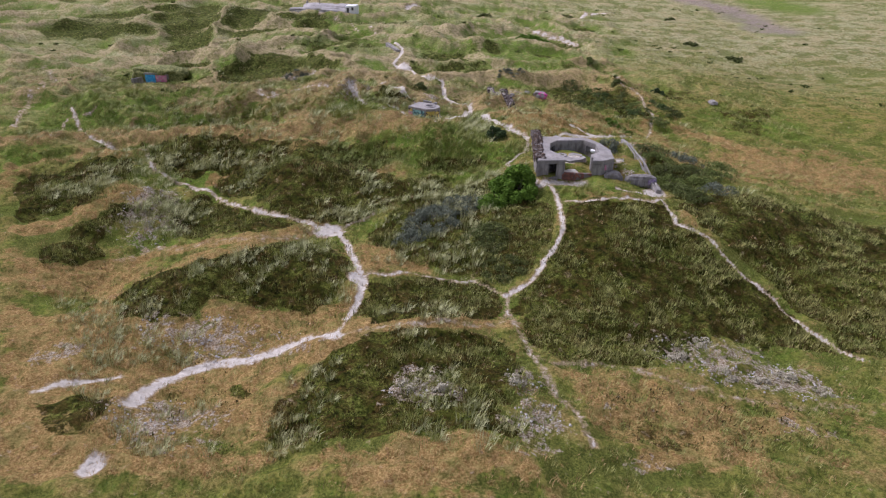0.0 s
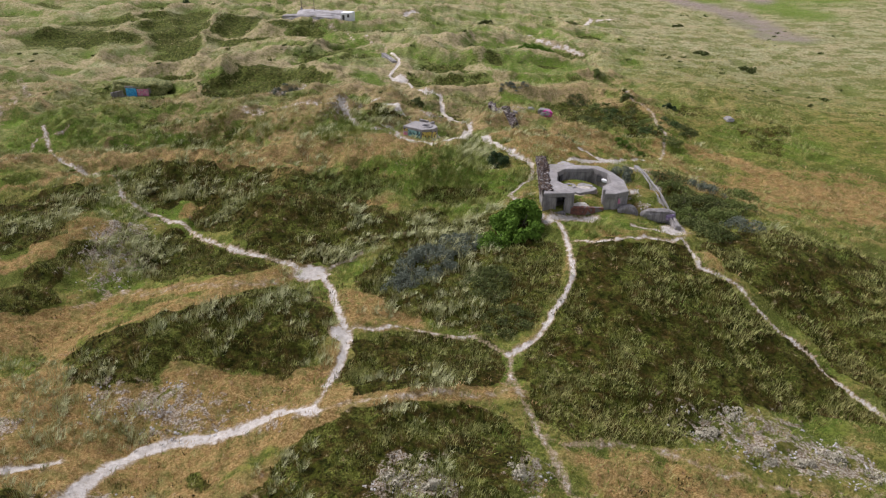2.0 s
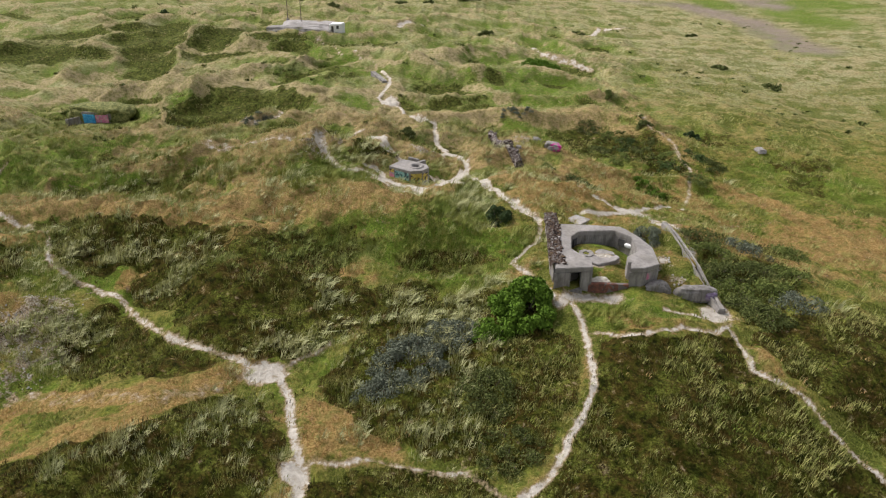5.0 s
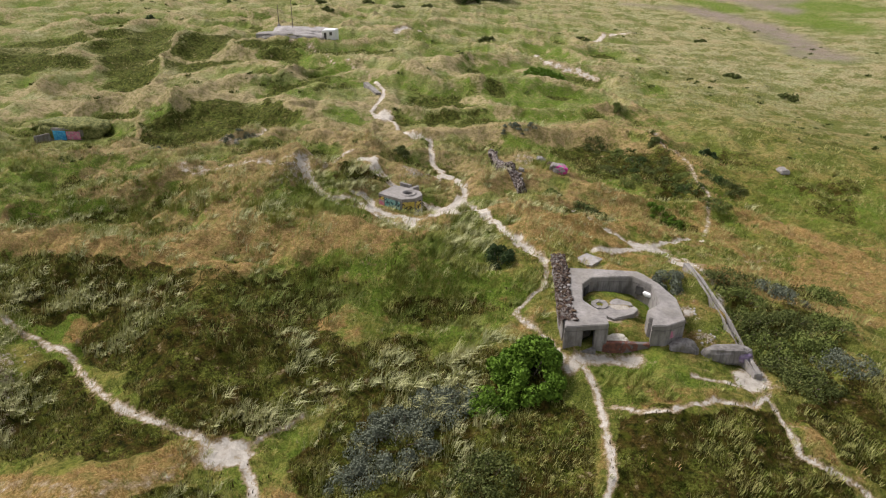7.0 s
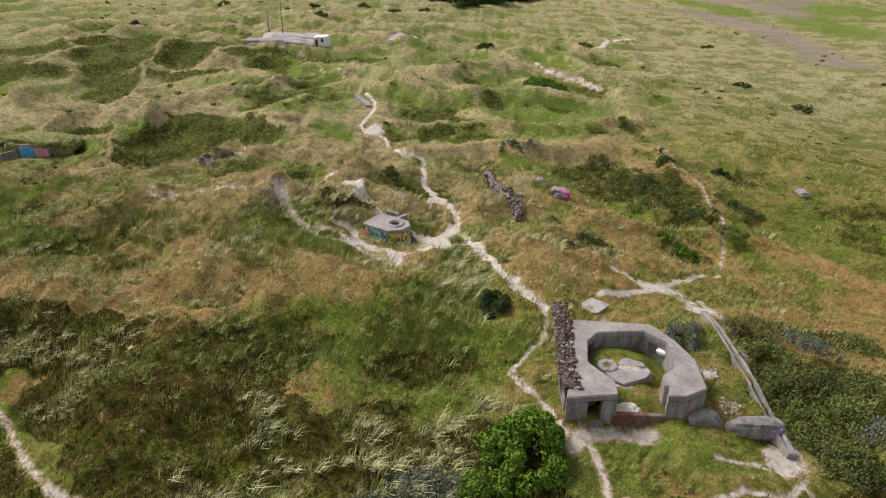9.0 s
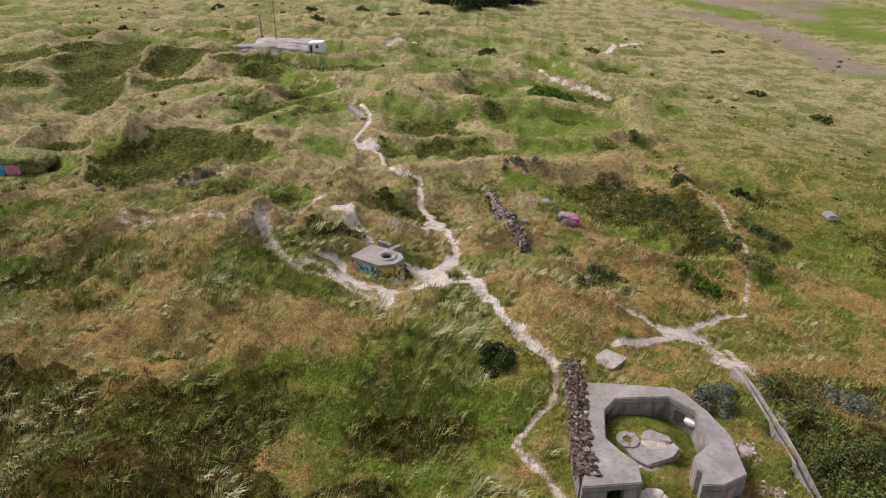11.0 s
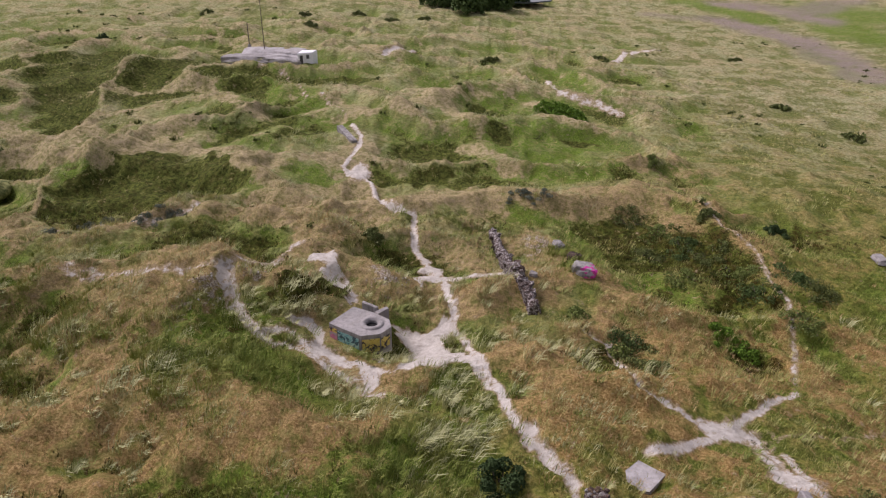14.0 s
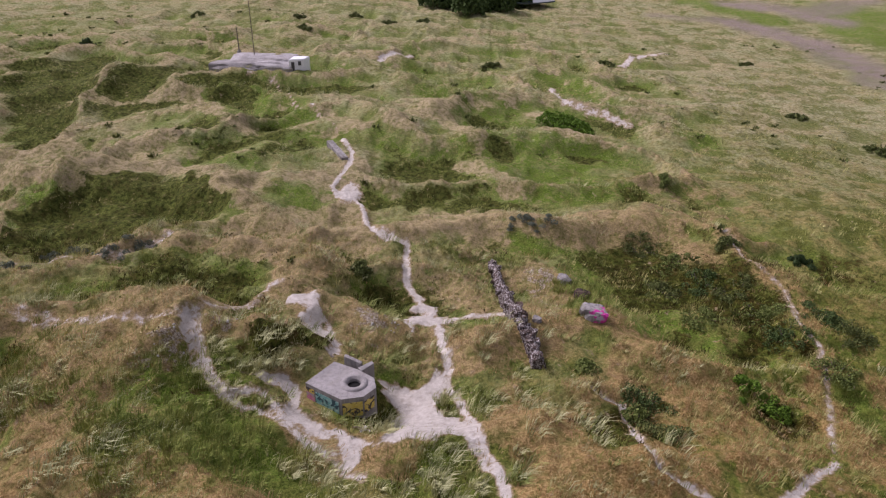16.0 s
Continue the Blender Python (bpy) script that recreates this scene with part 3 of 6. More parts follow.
bed("lush", 0.85, [(-39.2, 163.3), (-36.4, 171), (-29, 171.5), (-19.5, 153.8), (-21.1, 152.6), (-27.1, 154.4), (-32.2, 153)])
bed("lush", 0.7, [(-30.7, 137.7), (-26.5, 142.1), (-20.3, 137.7), (-19, 131.5), (-22.9, 129.1), (-27.4, 130.4)])
bed("lush", 0.75, [(1.7, 155.6), (7.5, 161.2), (12.8, 147.6), (15.4, 144.8), (11.6, 140.8), (6.4, 132.3), (3.9, 137.7)])
bed("lush", 0.65, [(14.1, 118), (19, 116), (21.7, 108), (25.1, 104.6), (26.6, 101.3), (24.2, 98.8), (20.3, 98), (17.1, 100.2), (13.7, 105.2)])
bed("lush", 0.8, [(-0.5, 89.2), (1.8, 89.3), (2.8, 88.5), (1.7, 86.9), (-0.3, 88)])
bed("lush", 0.6, [(-22.7, 92.7), (-17.7, 93.8), (-12.4, 91.6), (-8.2, 89.2), (-5.1, 88), (-13, 82.9), (-17.2, 85.9)])
bed("lush", 0.9, [(-18, 128.7), (-14.1, 130.2), (-14, 126.9), (-16.7, 125.5)])
bed("lush", 0.8, [(8.5, 134.8), (18.6, 137.5), (18, 130.6), (12.4, 128.9), (8.1, 129.4)])
bed("lush", 0.65, [(10, 114.7), (14.8, 119), (17.1, 113.6), (13.2, 104.8), (11.9, 101.4), (10, 103.6)])
bed("lush", 0.6, [(-10.9, 175), (4.1, 181.5), (7.6, 165), (-0.8, 156), (-8.4, 168.3)])
bed("dry", 0.95, [(-31.2, 100.3), (-26.8, 100.2), (-23, 94.4), (-23.7, 91.6), (-27.4, 93.3)])
bed("dry", 0.9, [(-23.4, 92.5), (-21.3, 92.5), (-19.5, 90), (-21.1, 89.2)])
bed("dry", 1, [(12.5, 120.9), (16.9, 122.6), (21.9, 122.6), (21.4, 120.7), (17, 120.6), (13, 120.1)])
bed("dry", 0.95, [(-0.1, 113.6), (3.9, 114.5), (4.7, 106.8), (1.2, 107.5), (-1, 112.2)])
bed("dry", 0.75, [(-19.6, 119.7), (-11.3, 125.1), (-8.9, 118), (-10.6, 107.9), (-16.3, 111.2)])
bed("dry", 1, [(-8.5, 103.6), (-4.9, 102.3), (-3.1, 100.9), (-5, 100.2), (-7.1, 101.2)])
bed("dry", 0.7, [(3.4, 97.6), (7.4, 95.5), (9.7, 89.6), (8.8, 86.5), (5.3, 85.2), (4.3, 89.5)])
bed("dry", 0.65, [(19, 95.5), (24.4, 97.1), (25.4, 94.2), (21.4, 89.2), (17, 87.6)])
bed("dry", 0.6, [(-64.3, 150.3), (-46.4, 148.2), (-31.6, 138.2), (-32, 132.3), (-39.3, 128.4), (-49.1, 128.3)])
bed("dry", 0.6, [(-8, 119), (-3.4, 116.7), (-3.9, 111.5), (-6.6, 109.9), (-9.1, 113.6)])
bed("stone", 0.95, [(-17.2, 94.8), (-16, 97.3), (-14.8, 95.1), (-16.4, 94.1), (-17.3, 94.3)])
bed("stone", 0.75, [(-14.8, 97.5), (-13.9, 100.7), (-12.8, 96.7), (-14.4, 96.6)])
bed("stone", 0.6, [(5.9, 113.4), (10.7, 112.3), (10.2, 104.8), (7.9, 103.2)])
bed("heath", 0.9, [(-32.3, 79.1), (-27.5, 78.7), (-24.1, 78.4), (-22.3, 76.4), (-25.1, 74.8), (-30.2, 74.7)])
bed("heath", 0.8, [(-20.7, 77.4), (-15.4, 77.1), (-12.7, 75.7), (-10.1, 74), (-6.8, 69.7), (-4.9, 67.1), (-5.8, 64.7), (-11.5, 66.5), (-14.6, 66.2), (-17.8, 64.3), (-24.1, 68.1), (-27.8, 72.7), (-25.1, 74.8), (-22.1, 75.7)])
bed("heath", 0.6, [(21.8, 78.9), (28.2, 84.5), (32.1, 83.1), (33, 79.2), (24.8, 64.6), (20.9, 63.9), (22, 70), (21.8, 75.5)])
bed("heath", 0.5, [(41.8, 111.5), (49.7, 110.7), (43.7, 99.4), (40.1, 101.6)])
bed("lush", 0.75, [(-6.2, 77.1), (-2.1, 79.4), (2.8, 80.3), (2.8, 75.4), (5, 71.8), (2.2, 72), (0.1, 69.7), (-4.2, 71.1), (-6.1, 74.2)])
bed("lush", 0.55, [(-13.1, 77.2), (-10.2, 78.5), (-6.4, 75.9), (-7.5, 73.3), (-11.3, 74.9)])
bed("lush", 0.65, [(-44.2, 102.7), (-35.1, 102.3), (-27.4, 94), (-31.4, 94), (-40.4, 95.9)])
bed("dry", 0.85, [(-22.1, 85.6), (-14.3, 85.2), (-12.4, 81.2), (-16.1, 81.5), (-20, 81.6)])
bed("dry", 0.7, [(-24.3, 76.7), (-20.6, 76.1), (-18.6, 73.5), (-22.6, 74.6)])
bed("dry", 0.75, [(24.2, 87.2), (39.2, 90.6), (33.5, 80), (31, 82.6), (23.5, 82.4)])
bed("dry", 0.65, [(19.2, 106.7), (26.2, 99.4), (25.9, 92.4), (19.1, 88.4), (17.5, 96.5)])
bed("dry", 0.7, [(-10.2, 75.7), (-7.9, 75.9), (-7, 72.6), (-9.3, 72.7)])

# lichen and dry grass on the foreground slopes
bed("dry", 0.9, [(8.1, 39.5), (13.8, 40.4), (20.5, 38.9), (21.7, 35.6), (18.5, 32.2), (11.7, 31.8), (9.2, 34.8)])
bed("dry", 0.85, [(-36.5, 47.4), (-29.1, 43.9), (-21.7, 45), (-10.5, 45), (-8, 40.6), (-15.6, 39), (-17.2, 33), (-11.3, 29.7), (-25.1, 28.9)])
bed("dry", 0.7, [(-6.2, 29.9), (-3, 30), (-1.1, 28.8), (-1.6, 28.3), (-5.9, 28.4)])
bed("stone", 0.55, [(-20, 43.7), (-10.5, 45), (-8, 40.6), (-15.2, 40.2), (-19, 40.6)])
bed("stone", 0.6, [(-21.1, 34.8), (-17.3, 36), (-14.1, 32.2), (-16.4, 29.5), (-19.6, 30.6)])
bed("stone", 0.8, [(3.7, 37.3), (5.7, 38.8), (5.8, 35.9), (4.5, 33.1), (3.5, 34.3)])
bed("stone", 0.75, [(3.1, 33.6), (5.5, 33.2), (6.5, 30.4), (3.8, 28.7)])
bed("stone", 0.75, [(9.6, 36.9), (11.5, 37.1), (11.1, 34.8), (9.5, 34.4)])
bed("stone", 0.75, [(10.2, 32.5), (13.6, 32.6), (13.8, 30.9), (9.8, 30.4)])
bed("stone", 0.65, [(21.8, 36.7), (25.9, 36.6), (25.4, 34.3), (21.1, 34.4)])
bed("stone", 0.85, [(17.9, 45.1), (22, 46.8), (26.1, 43.8), (28, 40.9), (23.8, 40.5), (19.1, 40.8)])
bed("stone", 0.85, [(-4.1, 38), (-0.7, 39.1), (0.4, 35.1), (-1.3, 34), (-3.5, 34.9)])

trail(0.36, 1, [(-15.7, 97.6), (-15.1, 96.5), (-14.4, 95.4), (-13.8, 94.5), (-12.1, 92.6)])
bed("heath", 0.8, [(31.5, 45.5), (43, 67.9), (54, 66), (50, 50), (40, 42)])
# tan slopes before the observation post
bed("dry", 0.9, [(-42.8, 104.4), (-32.6, 98.8), (-22.4, 96.7), (-16, 94.1), (-18.2, 89.1), (-23.8, 88.9), (-26.6, 83), (-27.3, 81)])
bed("dry", 0.75, [(-11.6, 81.3), (-7.1, 82.1), (-4.8, 80.7), (-6.4, 78.5), (-10.5, 79.6)])
bed("dry", 0.8, [(-26.4, 79.7), (-25, 82.5), (-20.7, 82.6), (-15.9, 83), (-15.5, 81.6), (-19.7, 80.6), (-23.4, 78.2), (-25.4, 77.9)])
bed("dry", 0.75, [(-16, 76.2), (-13.4, 75.7), (-10.2, 74.7), (-10.8, 72.7), (-13.3, 71.9)])
bed("lush", 0.7, [(-21, 93), (-15.8, 93.4), (-11.2, 92.4), (-7.8, 88.8), (-9.8, 81.7), (-14.5, 84.8), (-20.4, 90.4)])

# worn sand round the observation post
bed("sand", 1, [(-11.8, 94.4), (-9.4, 95), (-8.1, 94.1), (-7, 92.4), (-6.3, 91.8), (-5.5, 90.8), (-4.5, 90), (-6, 90.3), (-7.2, 90.9), (-8.3, 91.7), (-9.2, 93.2), (-10.3, 93.4), (-11.3, 93.6)])
bed("sand", 1, [(-4, 97.1), (-2.4, 97.5), (-1.7, 97), (-0.6, 96.7), (1.2, 96.4), (1.8, 94.2), (3.4, 89), (4.2, 86.5), (3.6, 87.2), (2.8, 88.8), (1.5, 89.4), (-0.3, 89.4), (-1.5, 89.5), (-2.2, 95.3), (-3.2, 95.7)])
bed("sand", 1, [(-5.3, 90.7), (-3.4, 90.2), (-1.5, 89.3), (-1.4, 89.1), (-3, 89.4), (-3.3, 87.9), (-2, 86.8), (-3.5, 87.8), (-5, 88.8)])
bed("sand", 1, [(-16, 97.4), (-15.5, 98.1), (-14.6, 95.8), (-13.7, 94.5), (-14.5, 94.3), (-15.2, 96)])
bed("sand", 1, [(-10.2, 103.5), (-9.2, 104.1), (-8.4, 102.8), (-6.3, 98.8), (-5.7, 97.4), (-6, 97.1), (-7.5, 99.4), (-8.9, 101.3)])
bed("sand", 1, [(-2.4, 102.6), (-1.4, 108.4), (-0.8, 109), (1.4, 107), (1.4, 105.4), (-0.4, 103.5)])
trail(0.238, 0.8, [(-14, 94.9), (-12.1, 92.7), (-9.1, 91.3), (-6.5, 89.4), (-4.7, 88.8)])
trail(0.221, 0.62, [(-15.9, 97.3), (-18.8, 97.4), (-23.8, 98.9), (-30.8, 101)])

# dune crests: height, width of the near face, width of the lee side, crest line
ridge(1.35, 3, 6, [(-51.9, 129.7), (-42.8, 128.5), (-33.9, 127.5), (-27.7, 127.2), (-21.0, 124.8)])
ridge(1.22, 2.5, 3.5, [(-28.0, 130.9), (-25.7, 134.6), (-23.0, 138.6), (-19.1, 146.3)])
ridge(1.22, 3, 5, [(-49.0, 152.4), (-43.2, 154.7), (-36.9, 155.9), (-27.1, 145.2), (-23.4, 144.8), (-19.8, 151.2)])
ridge(1.08, 2, 3.5, [(-3.2, 155.6), (1.1, 145.5), (4.6, 137.2), (6.8, 133.1)])
ridge(1.08, 2.5, 4, [(11.4, 120.7), (15.2, 124.1), (18.5, 124.2), (22.0, 121.9), (24.2, 116.6), (26.8, 113.6), (29.2, 113.1)])
ridge(0.94, 2, 3.5, [(-3.7, 119.8), (-0.1, 123.0), (4.4, 123.8), (8.7, 120.9)])
ridge(0.94, 2, 3, [(-32.6, 102.5), (-24.4, 99.7), (-16.8, 99.4), (-12.5, 104.8), (-10.1, 109.3)])
ridge(1.22, 1.6, 2.5, [(-17.5, 95.7), (-16.6, 99.2), (-14.0, 98.2), (-12.3, 97.3)])
ridge(1.22, 1.5, 2.5, [(-10.4, 101.6), (-8.9, 103.8), (-6.4, 103.9), (-4.2, 102.0)])
ridge(1.08, 2, 3, [(-3.4, 100.5), (-1.2, 103.1), (1.3, 102.2), (3.0, 99.8)])
ridge(0.94, 2, 3, [(21.1, 133.2), (26.5, 127.6), (27.3, 115.8)])
ridge(1.22, 2.5, 3.5, [(-32.9, 80.3), (-26.9, 79.3), (-21.5, 78.6), (-17.4, 77.6), (-13.7, 78.0)])
ridge(0.94, 2.5, 3.5, [(-14.7, 83.3), (-10.1, 82.5), (-6.9, 81.5), (-3.5, 81.4)])
ridge(0.94, 2.2, 3.5, [(-46.1, 88.5), (-37.8, 86.7), (-27.7, 78.4), (-23.1, 79.6), (-19.3, 84.3)])
ridge(0.94, 2, 3, [(3.4, 97.9), (8.1, 103.7), (12.3, 103.8), (15.6, 101.3)])
ridge(0.81, 2.5, 4, [(9.5, 113.1), (13.9, 106.6), (16.8, 101.8), (18.5, 95.2)])
ridge(1.08, 3, 5, [(-32.1, 149.9), (-27.0, 159.8), (-18.6, 154.1), (-12.1, 145.3)])
ridge(1.08, 3, 4, [(-3.8, 154.1), (1.4, 159.5), (8.0, 164.6), (13.2, 158.4)])
ridge(1.22, 3, 5, [(-75.6, 158.6), (-67.0, 162.1), (-56.6, 167.5), (-46.2, 163.7)])
ridge(1.08, 3, 5, [(-56.3, 127.3), (-49.8, 130.2), (-40.4, 128.1)])
ridge(0.81, 2, 4, [(-18.9, 57.4), (-16, 60), (-13.7, 60.9)])
ridge(0.94, 2.2, 3.5, [(-8.7, 42), (-4.8, 42.8), (-0.1, 45), (3.7, 45.6)])
band("moor", 4, 0.9, [(77.3, 285.6), (90.2, 277.8), (99.2, 259.7)])
band("moor", 5, 0.9, [(69.4, 263.8), (78.5, 248.4), (84.7, 231.1)])
band("moor", 5, 0.9, [(85.2, 225.7), (83.5, 208.5), (83.7, 196)])
band("moor", 6, 0.7, [(87.4, 284.4), (97.9, 272), (118.4, 288.7)])
band("moor", 3, 0.5, [(52.7, 268), (63, 263.7), (67.5, 262.5)])
band("lush", 5, 1, [(68.4, 288.2), (74.8, 276.5), (82.9, 261.5)])
band("lush", 9, 1, [(100, 253.8), (101.7, 242), (103.6, 235.4)])
band("lush", 14, 1, [(107.9, 272.6), (117.4, 263.7)])
band("lush", 4, 0.6, [(84.3, 229.7), (81.1, 205.9), (81.6, 191.5)])
band("dry", 1, 0.95, [(-38.4, 52.4), (-33.5, 54.5), (-28.8, 58.9), (-23.2, 57.5), (-17.5, 56.1), (-15.1, 60)])
band("dry", 1.5, 0.9, [(-28.9, 40.9), (-29.1, 44.9), (-28, 46.3), (-31.6, 53.5), (-33.6, 53.9)])
band("dry", 0.9, 0.9, [(-19.5, 46.2), (-14.9, 45.8), (-10.4, 46.9), (-8.6, 47.6), (-8.3, 49.6)])
band("dry", 0.9, 0.9, [(-50.3, 87), (-42.7, 87.1), (-37.4, 85.5)])
band("dry", 1, 0.9, [(-54.3, 77.3), (-48.9, 80.4), (-45.7, 85.2), (-43.1, 86.4)])
band("dry", 1.2, 0.9, [(-22.8, 78.9), (-19.6, 80.7), (-13.9, 83.2), (-7.4, 80.3)])
band("dry", 1.6, 0.8, [(-83, 128), (-75.7, 139), (-40.7, 127.2), (-36.2, 137)])
band("dry", 1, 0.85, [(-19.7, 75), (-23.6, 74.9), (-26.2, 73.1), (-28.1, 72.6)])
band("dry", 2.2, 0.85, [(-30.4, 39.5), (-27.1, 40.4), (-23.8, 41.6), (-20.2, 42.9), (-16.2, 42.6)])
band("dry", 3, 0.9, [(-25.7, 31.8), (-21.3, 32.7), (-17.5, 35.5), (-12.8, 34.6)])
band("dry", 2, 0.8, [(-20.4, 37.4), (-18.1, 39.1), (-14.1, 39.1)])
band("dry", 2.6, 0.4, [(10.8, 39.2), (14.7, 38.4), (20.1, 37.8), (27.1, 36.7)])
band("dry", 2.2, 0.8, [(33.6, 100.5), (39.1, 93.4), (45.6, 85.3)])
band("dry", 0.5, 0.8, [(-6.9, 42.5), (-3.2, 42.8), (-0.1, 44.2), (3.2, 45.2)])
band("dry", 1.2, 0.8, [(-42.6, 59.7), (-40.1, 60.7), (-37.9, 62.2), (-38.5, 68.2)])
band("dry", 1.1, 0.9, [(-39.4, 85.3), (-28.1, 79), (-21.9, 81.2), (-15.5, 82.6)])
band("dry", 0.9, 0.85, [(-43.5, 105.1), (-29.6, 101.7), (-21.1, 97.4), (-18.5, 98.1)])
band("dry", 1.4, 0.85, [(-21.9, 75.4), (-17.7, 76.2), (-14.2, 81.3), (-9.8, 80.3), (-6.2, 80)])
band("dry", 1.2, 0.8, [(10.1, 86.7), (13.7, 84.4), (16.4, 82.4)])
band("dry", 1.6, 0.75, [(21.7, 79), (26.3, 78.2), (33.7, 78.7)])
band("dry", 1.6, 0.8, [(-73.9, 139.4), (-67.4, 150.2), (-44.9, 127.8), (-39.5, 127.3)])
band("dry", 1.2, 0.7, [(-42.4, 90.2), (-36.2, 93.3), (-26.4, 91.5), (-18.9, 89.4)])
band("dry", 1, 0.8, [(-17.7, 70.2), (-14.5, 69.7), (-11.6, 72.5), (-8.1, 71.5)])
band("dry", 2, 0.9, [(-50, 129.8), (-40.1, 127.7), (-34.8, 133.2), (-24.6, 130.5), (-21, 128.6)])
band("dry", 1.3, 0.8, [(-10, 124.5), (-4.6, 118.4), (-0.8, 125.9), (3.8, 122.9)])
band("dry", 2.4, 0.9, [(-18.8, 119.1), (-15.5, 122.8), (-11.3, 124.3), (-7.8, 117.8)])
band("dry", 2.6, 0.9, [(11.8, 120.7), (16.1, 122.3), (21.4, 121.6), (22.8, 118.2)])
band("dry", 1.8, 0.9, [(6.3, 112.7), (8.9, 113.4), (10, 109.6)])
band("dry", 1.2, 0.8, [(4.4, 101), (2.6, 98.4), (-1.1, 101.9)])
band("dry", 1.5, 0.8, [(-64.4, 159.8), (-52.8, 161.5), (-41.9, 163.5), (-36.3, 157.9)])
band("dry", 1.5, 0.8, [(-6.1, 152), (-1.4, 152.5), (1.8, 145.7)])
band("dry", 1.3, 0.8, [(0.7, 138.1), (5.3, 134.6), (6.4, 130.3)])
band("dry", 2.2, 0.8, [(8.7, 85.8), (11.8, 86), (14.7, 88.7)])
band("dry", 3, 0.8, [(-26.8, 94.5), (-22, 90.9), (-21, 88.7)])
band("dry", 1.6, 0.8, [(-0.8, 88.4), (-2.9, 87.9), (-5.8, 89.2), (-8, 91.1)])
band("dry", 1.2, 0.8, [(9.6, 94.4), (12.7, 96.3), (15.1, 93.7)])
band("dry", 1.6, 0.85, [(-30.9, 88.3), (-23.3, 83.4), (-18.7, 82.8), (-15.7, 82.4)])

GRID = np.random.RandomState(5).rand(256, 256)


def lattice(x, y):
    """Smooth value noise, 0 to 1."""
    xi, yi = np.floor(x).astype(int), np.floor(y).astype(int)
    fx, fy = x - xi, y - yi
    fx, fy = fx * fx * (3 - 2 * fx), fy * fy * (3 - 2 * fy)
    a, b = GRID[xi % 256, yi % 256], GRID[(xi + 1) % 256, yi % 256]
    c, d = GRID[xi % 256, (yi + 1) % 256], GRID[(xi + 1) % 256, (yi + 1) % 256]
    return (a * (1 - fx) + b * fx) * (1 - fy) + (c * (1 - fx) + d * fx) * fy


def fbm(x, y, octaves=4):
    s, a, n = 0.0, 0.5, 0.0
    for o in range(octaves):
        s, n = s + a * lattice(x * 2**o + 17.3 * o, y * 2**o + 5.1 * o), n + a
        a *= 0.5
    return s / n


def land(x, y):
    """The height of the bare dunes, without small bumps."""
    x, y = np.asarray(x, float), np.asarray(y, float)
    z = np.full(x.shape, BASE)
    for a, b, h, r in MOUNDS:
        z = z + h * np.exp(-((x - a) ** 2 + (y - b) ** 2) / (2 * r * r))
    return z


def to_way(px, py, way):
    """Distance to a line of points, and how far the nearest spot lies ahead in y."""
    best, side = np.full(px.shape, 1e9), np.zeros(px.shape)
    for (ax, ay), (bx, by) in zip(way, way[1:]):
        dx, dy = bx - ax, by - ay
        u = np.clip(((px - ax) * dx + (py - ay) * dy) / (dx * dx + dy * dy + 1e-9), 0, 1)
        ox, oy = px - ax - u * dx, py - ay - u * dy
        d = np.hypot(ox, oy)
        near = d < best
        best, side = np.where(near, d, best), np.where(near, oy, side)
    return best, side


def crests(x, y):
    """Height and sharpness of the dune crests."""
    z, c = np.zeros(x.shape), np.zeros(x.shape)
    for high, front, back, way in RIDGES:
        m = 3 * max(front, back)
        xs, ys = [p[0] for p in way], [p[1] for p in way]
        near = np.nonzero((x > min(xs) - m) & (x < max(xs) + m) & (y > min(ys) - m) & (y < max(ys) + m))
        if not len(near[0]):
            continue
        d, s = to_way(x[near], y[near], way)
        k = np.clip(s / (front + back) + 0.5, 0, 1)
        w = front + (back - front) * k * k * (3 - 2 * k)
        v = np.exp(-((d / w) ** 2))
        z[near] += high * v
        c[near] = np.maximum(c[near], np.exp(-((d / (0.35 * w + 0.4)) ** 2)))
    return z, c


def hummock(x, y):
    """Tussocky billows of a few metres, 0 in the gaps and 1 on top."""
    a = 1 - np.abs(2 * fbm(x * 0.2 + 7, y * 0.27 + 2, 3) - 1) * 2.2
    b = 1 - np.abs(2 * fbm(x * 0.52 + 1, y * 0.62 + 6, 2) - 1) * 1.7
    return np.clip(0.62 * a + 0.38 * b, 0, 1)


def billow(x, y):
    """Dune ridges some ten metres apart: 1 along the sharp crests, 0 in the hollows."""
    u, v = x + 5 * (fbm(x * 0.09 + 3, y * 0.09, 2) - 0.5), y + 5 * (fbm(x * 0.09 + 60, y * 0.09, 2) - 0.5)
    n = fbm(u * 0.062 + 11, v * 0.095 + 4, 2)
    return np.clip(1 - np.abs(2 * n - 1) * 2.7, 0, 1)


def dune_zone(x, y):
    """1 where the ground is broken into dunes, 0 on the flat heath and the meadow."""
    return np.clip((y - 66 - 0.75 * np.maximum(x - 2, 0)) / 14, 0, 1) * np.clip((34 + 0.12 * (y - 100) - x) / 12, 0, 1) * np.clip((260 - y) / 60, 0, 1)


CALM = [(14.0, 121.0, 9.0), (-53.5, 119.0, 6.0), (-14.0, 138.0, 5.0), (5.5, 111.0, 5.0), (7.5, 102.0, 6.0), (11.5, 107.0, 4.0)]


def bumps(x, y):
    k = np.ones(x.shape)
    for a, b, r in CALM:
        k = k - 0.65 * np.exp(-((x - a) ** 2 + (y - b) ** 2) / (r * r))
    return np.clip(k, 0.2, 1) * swells(x, y)


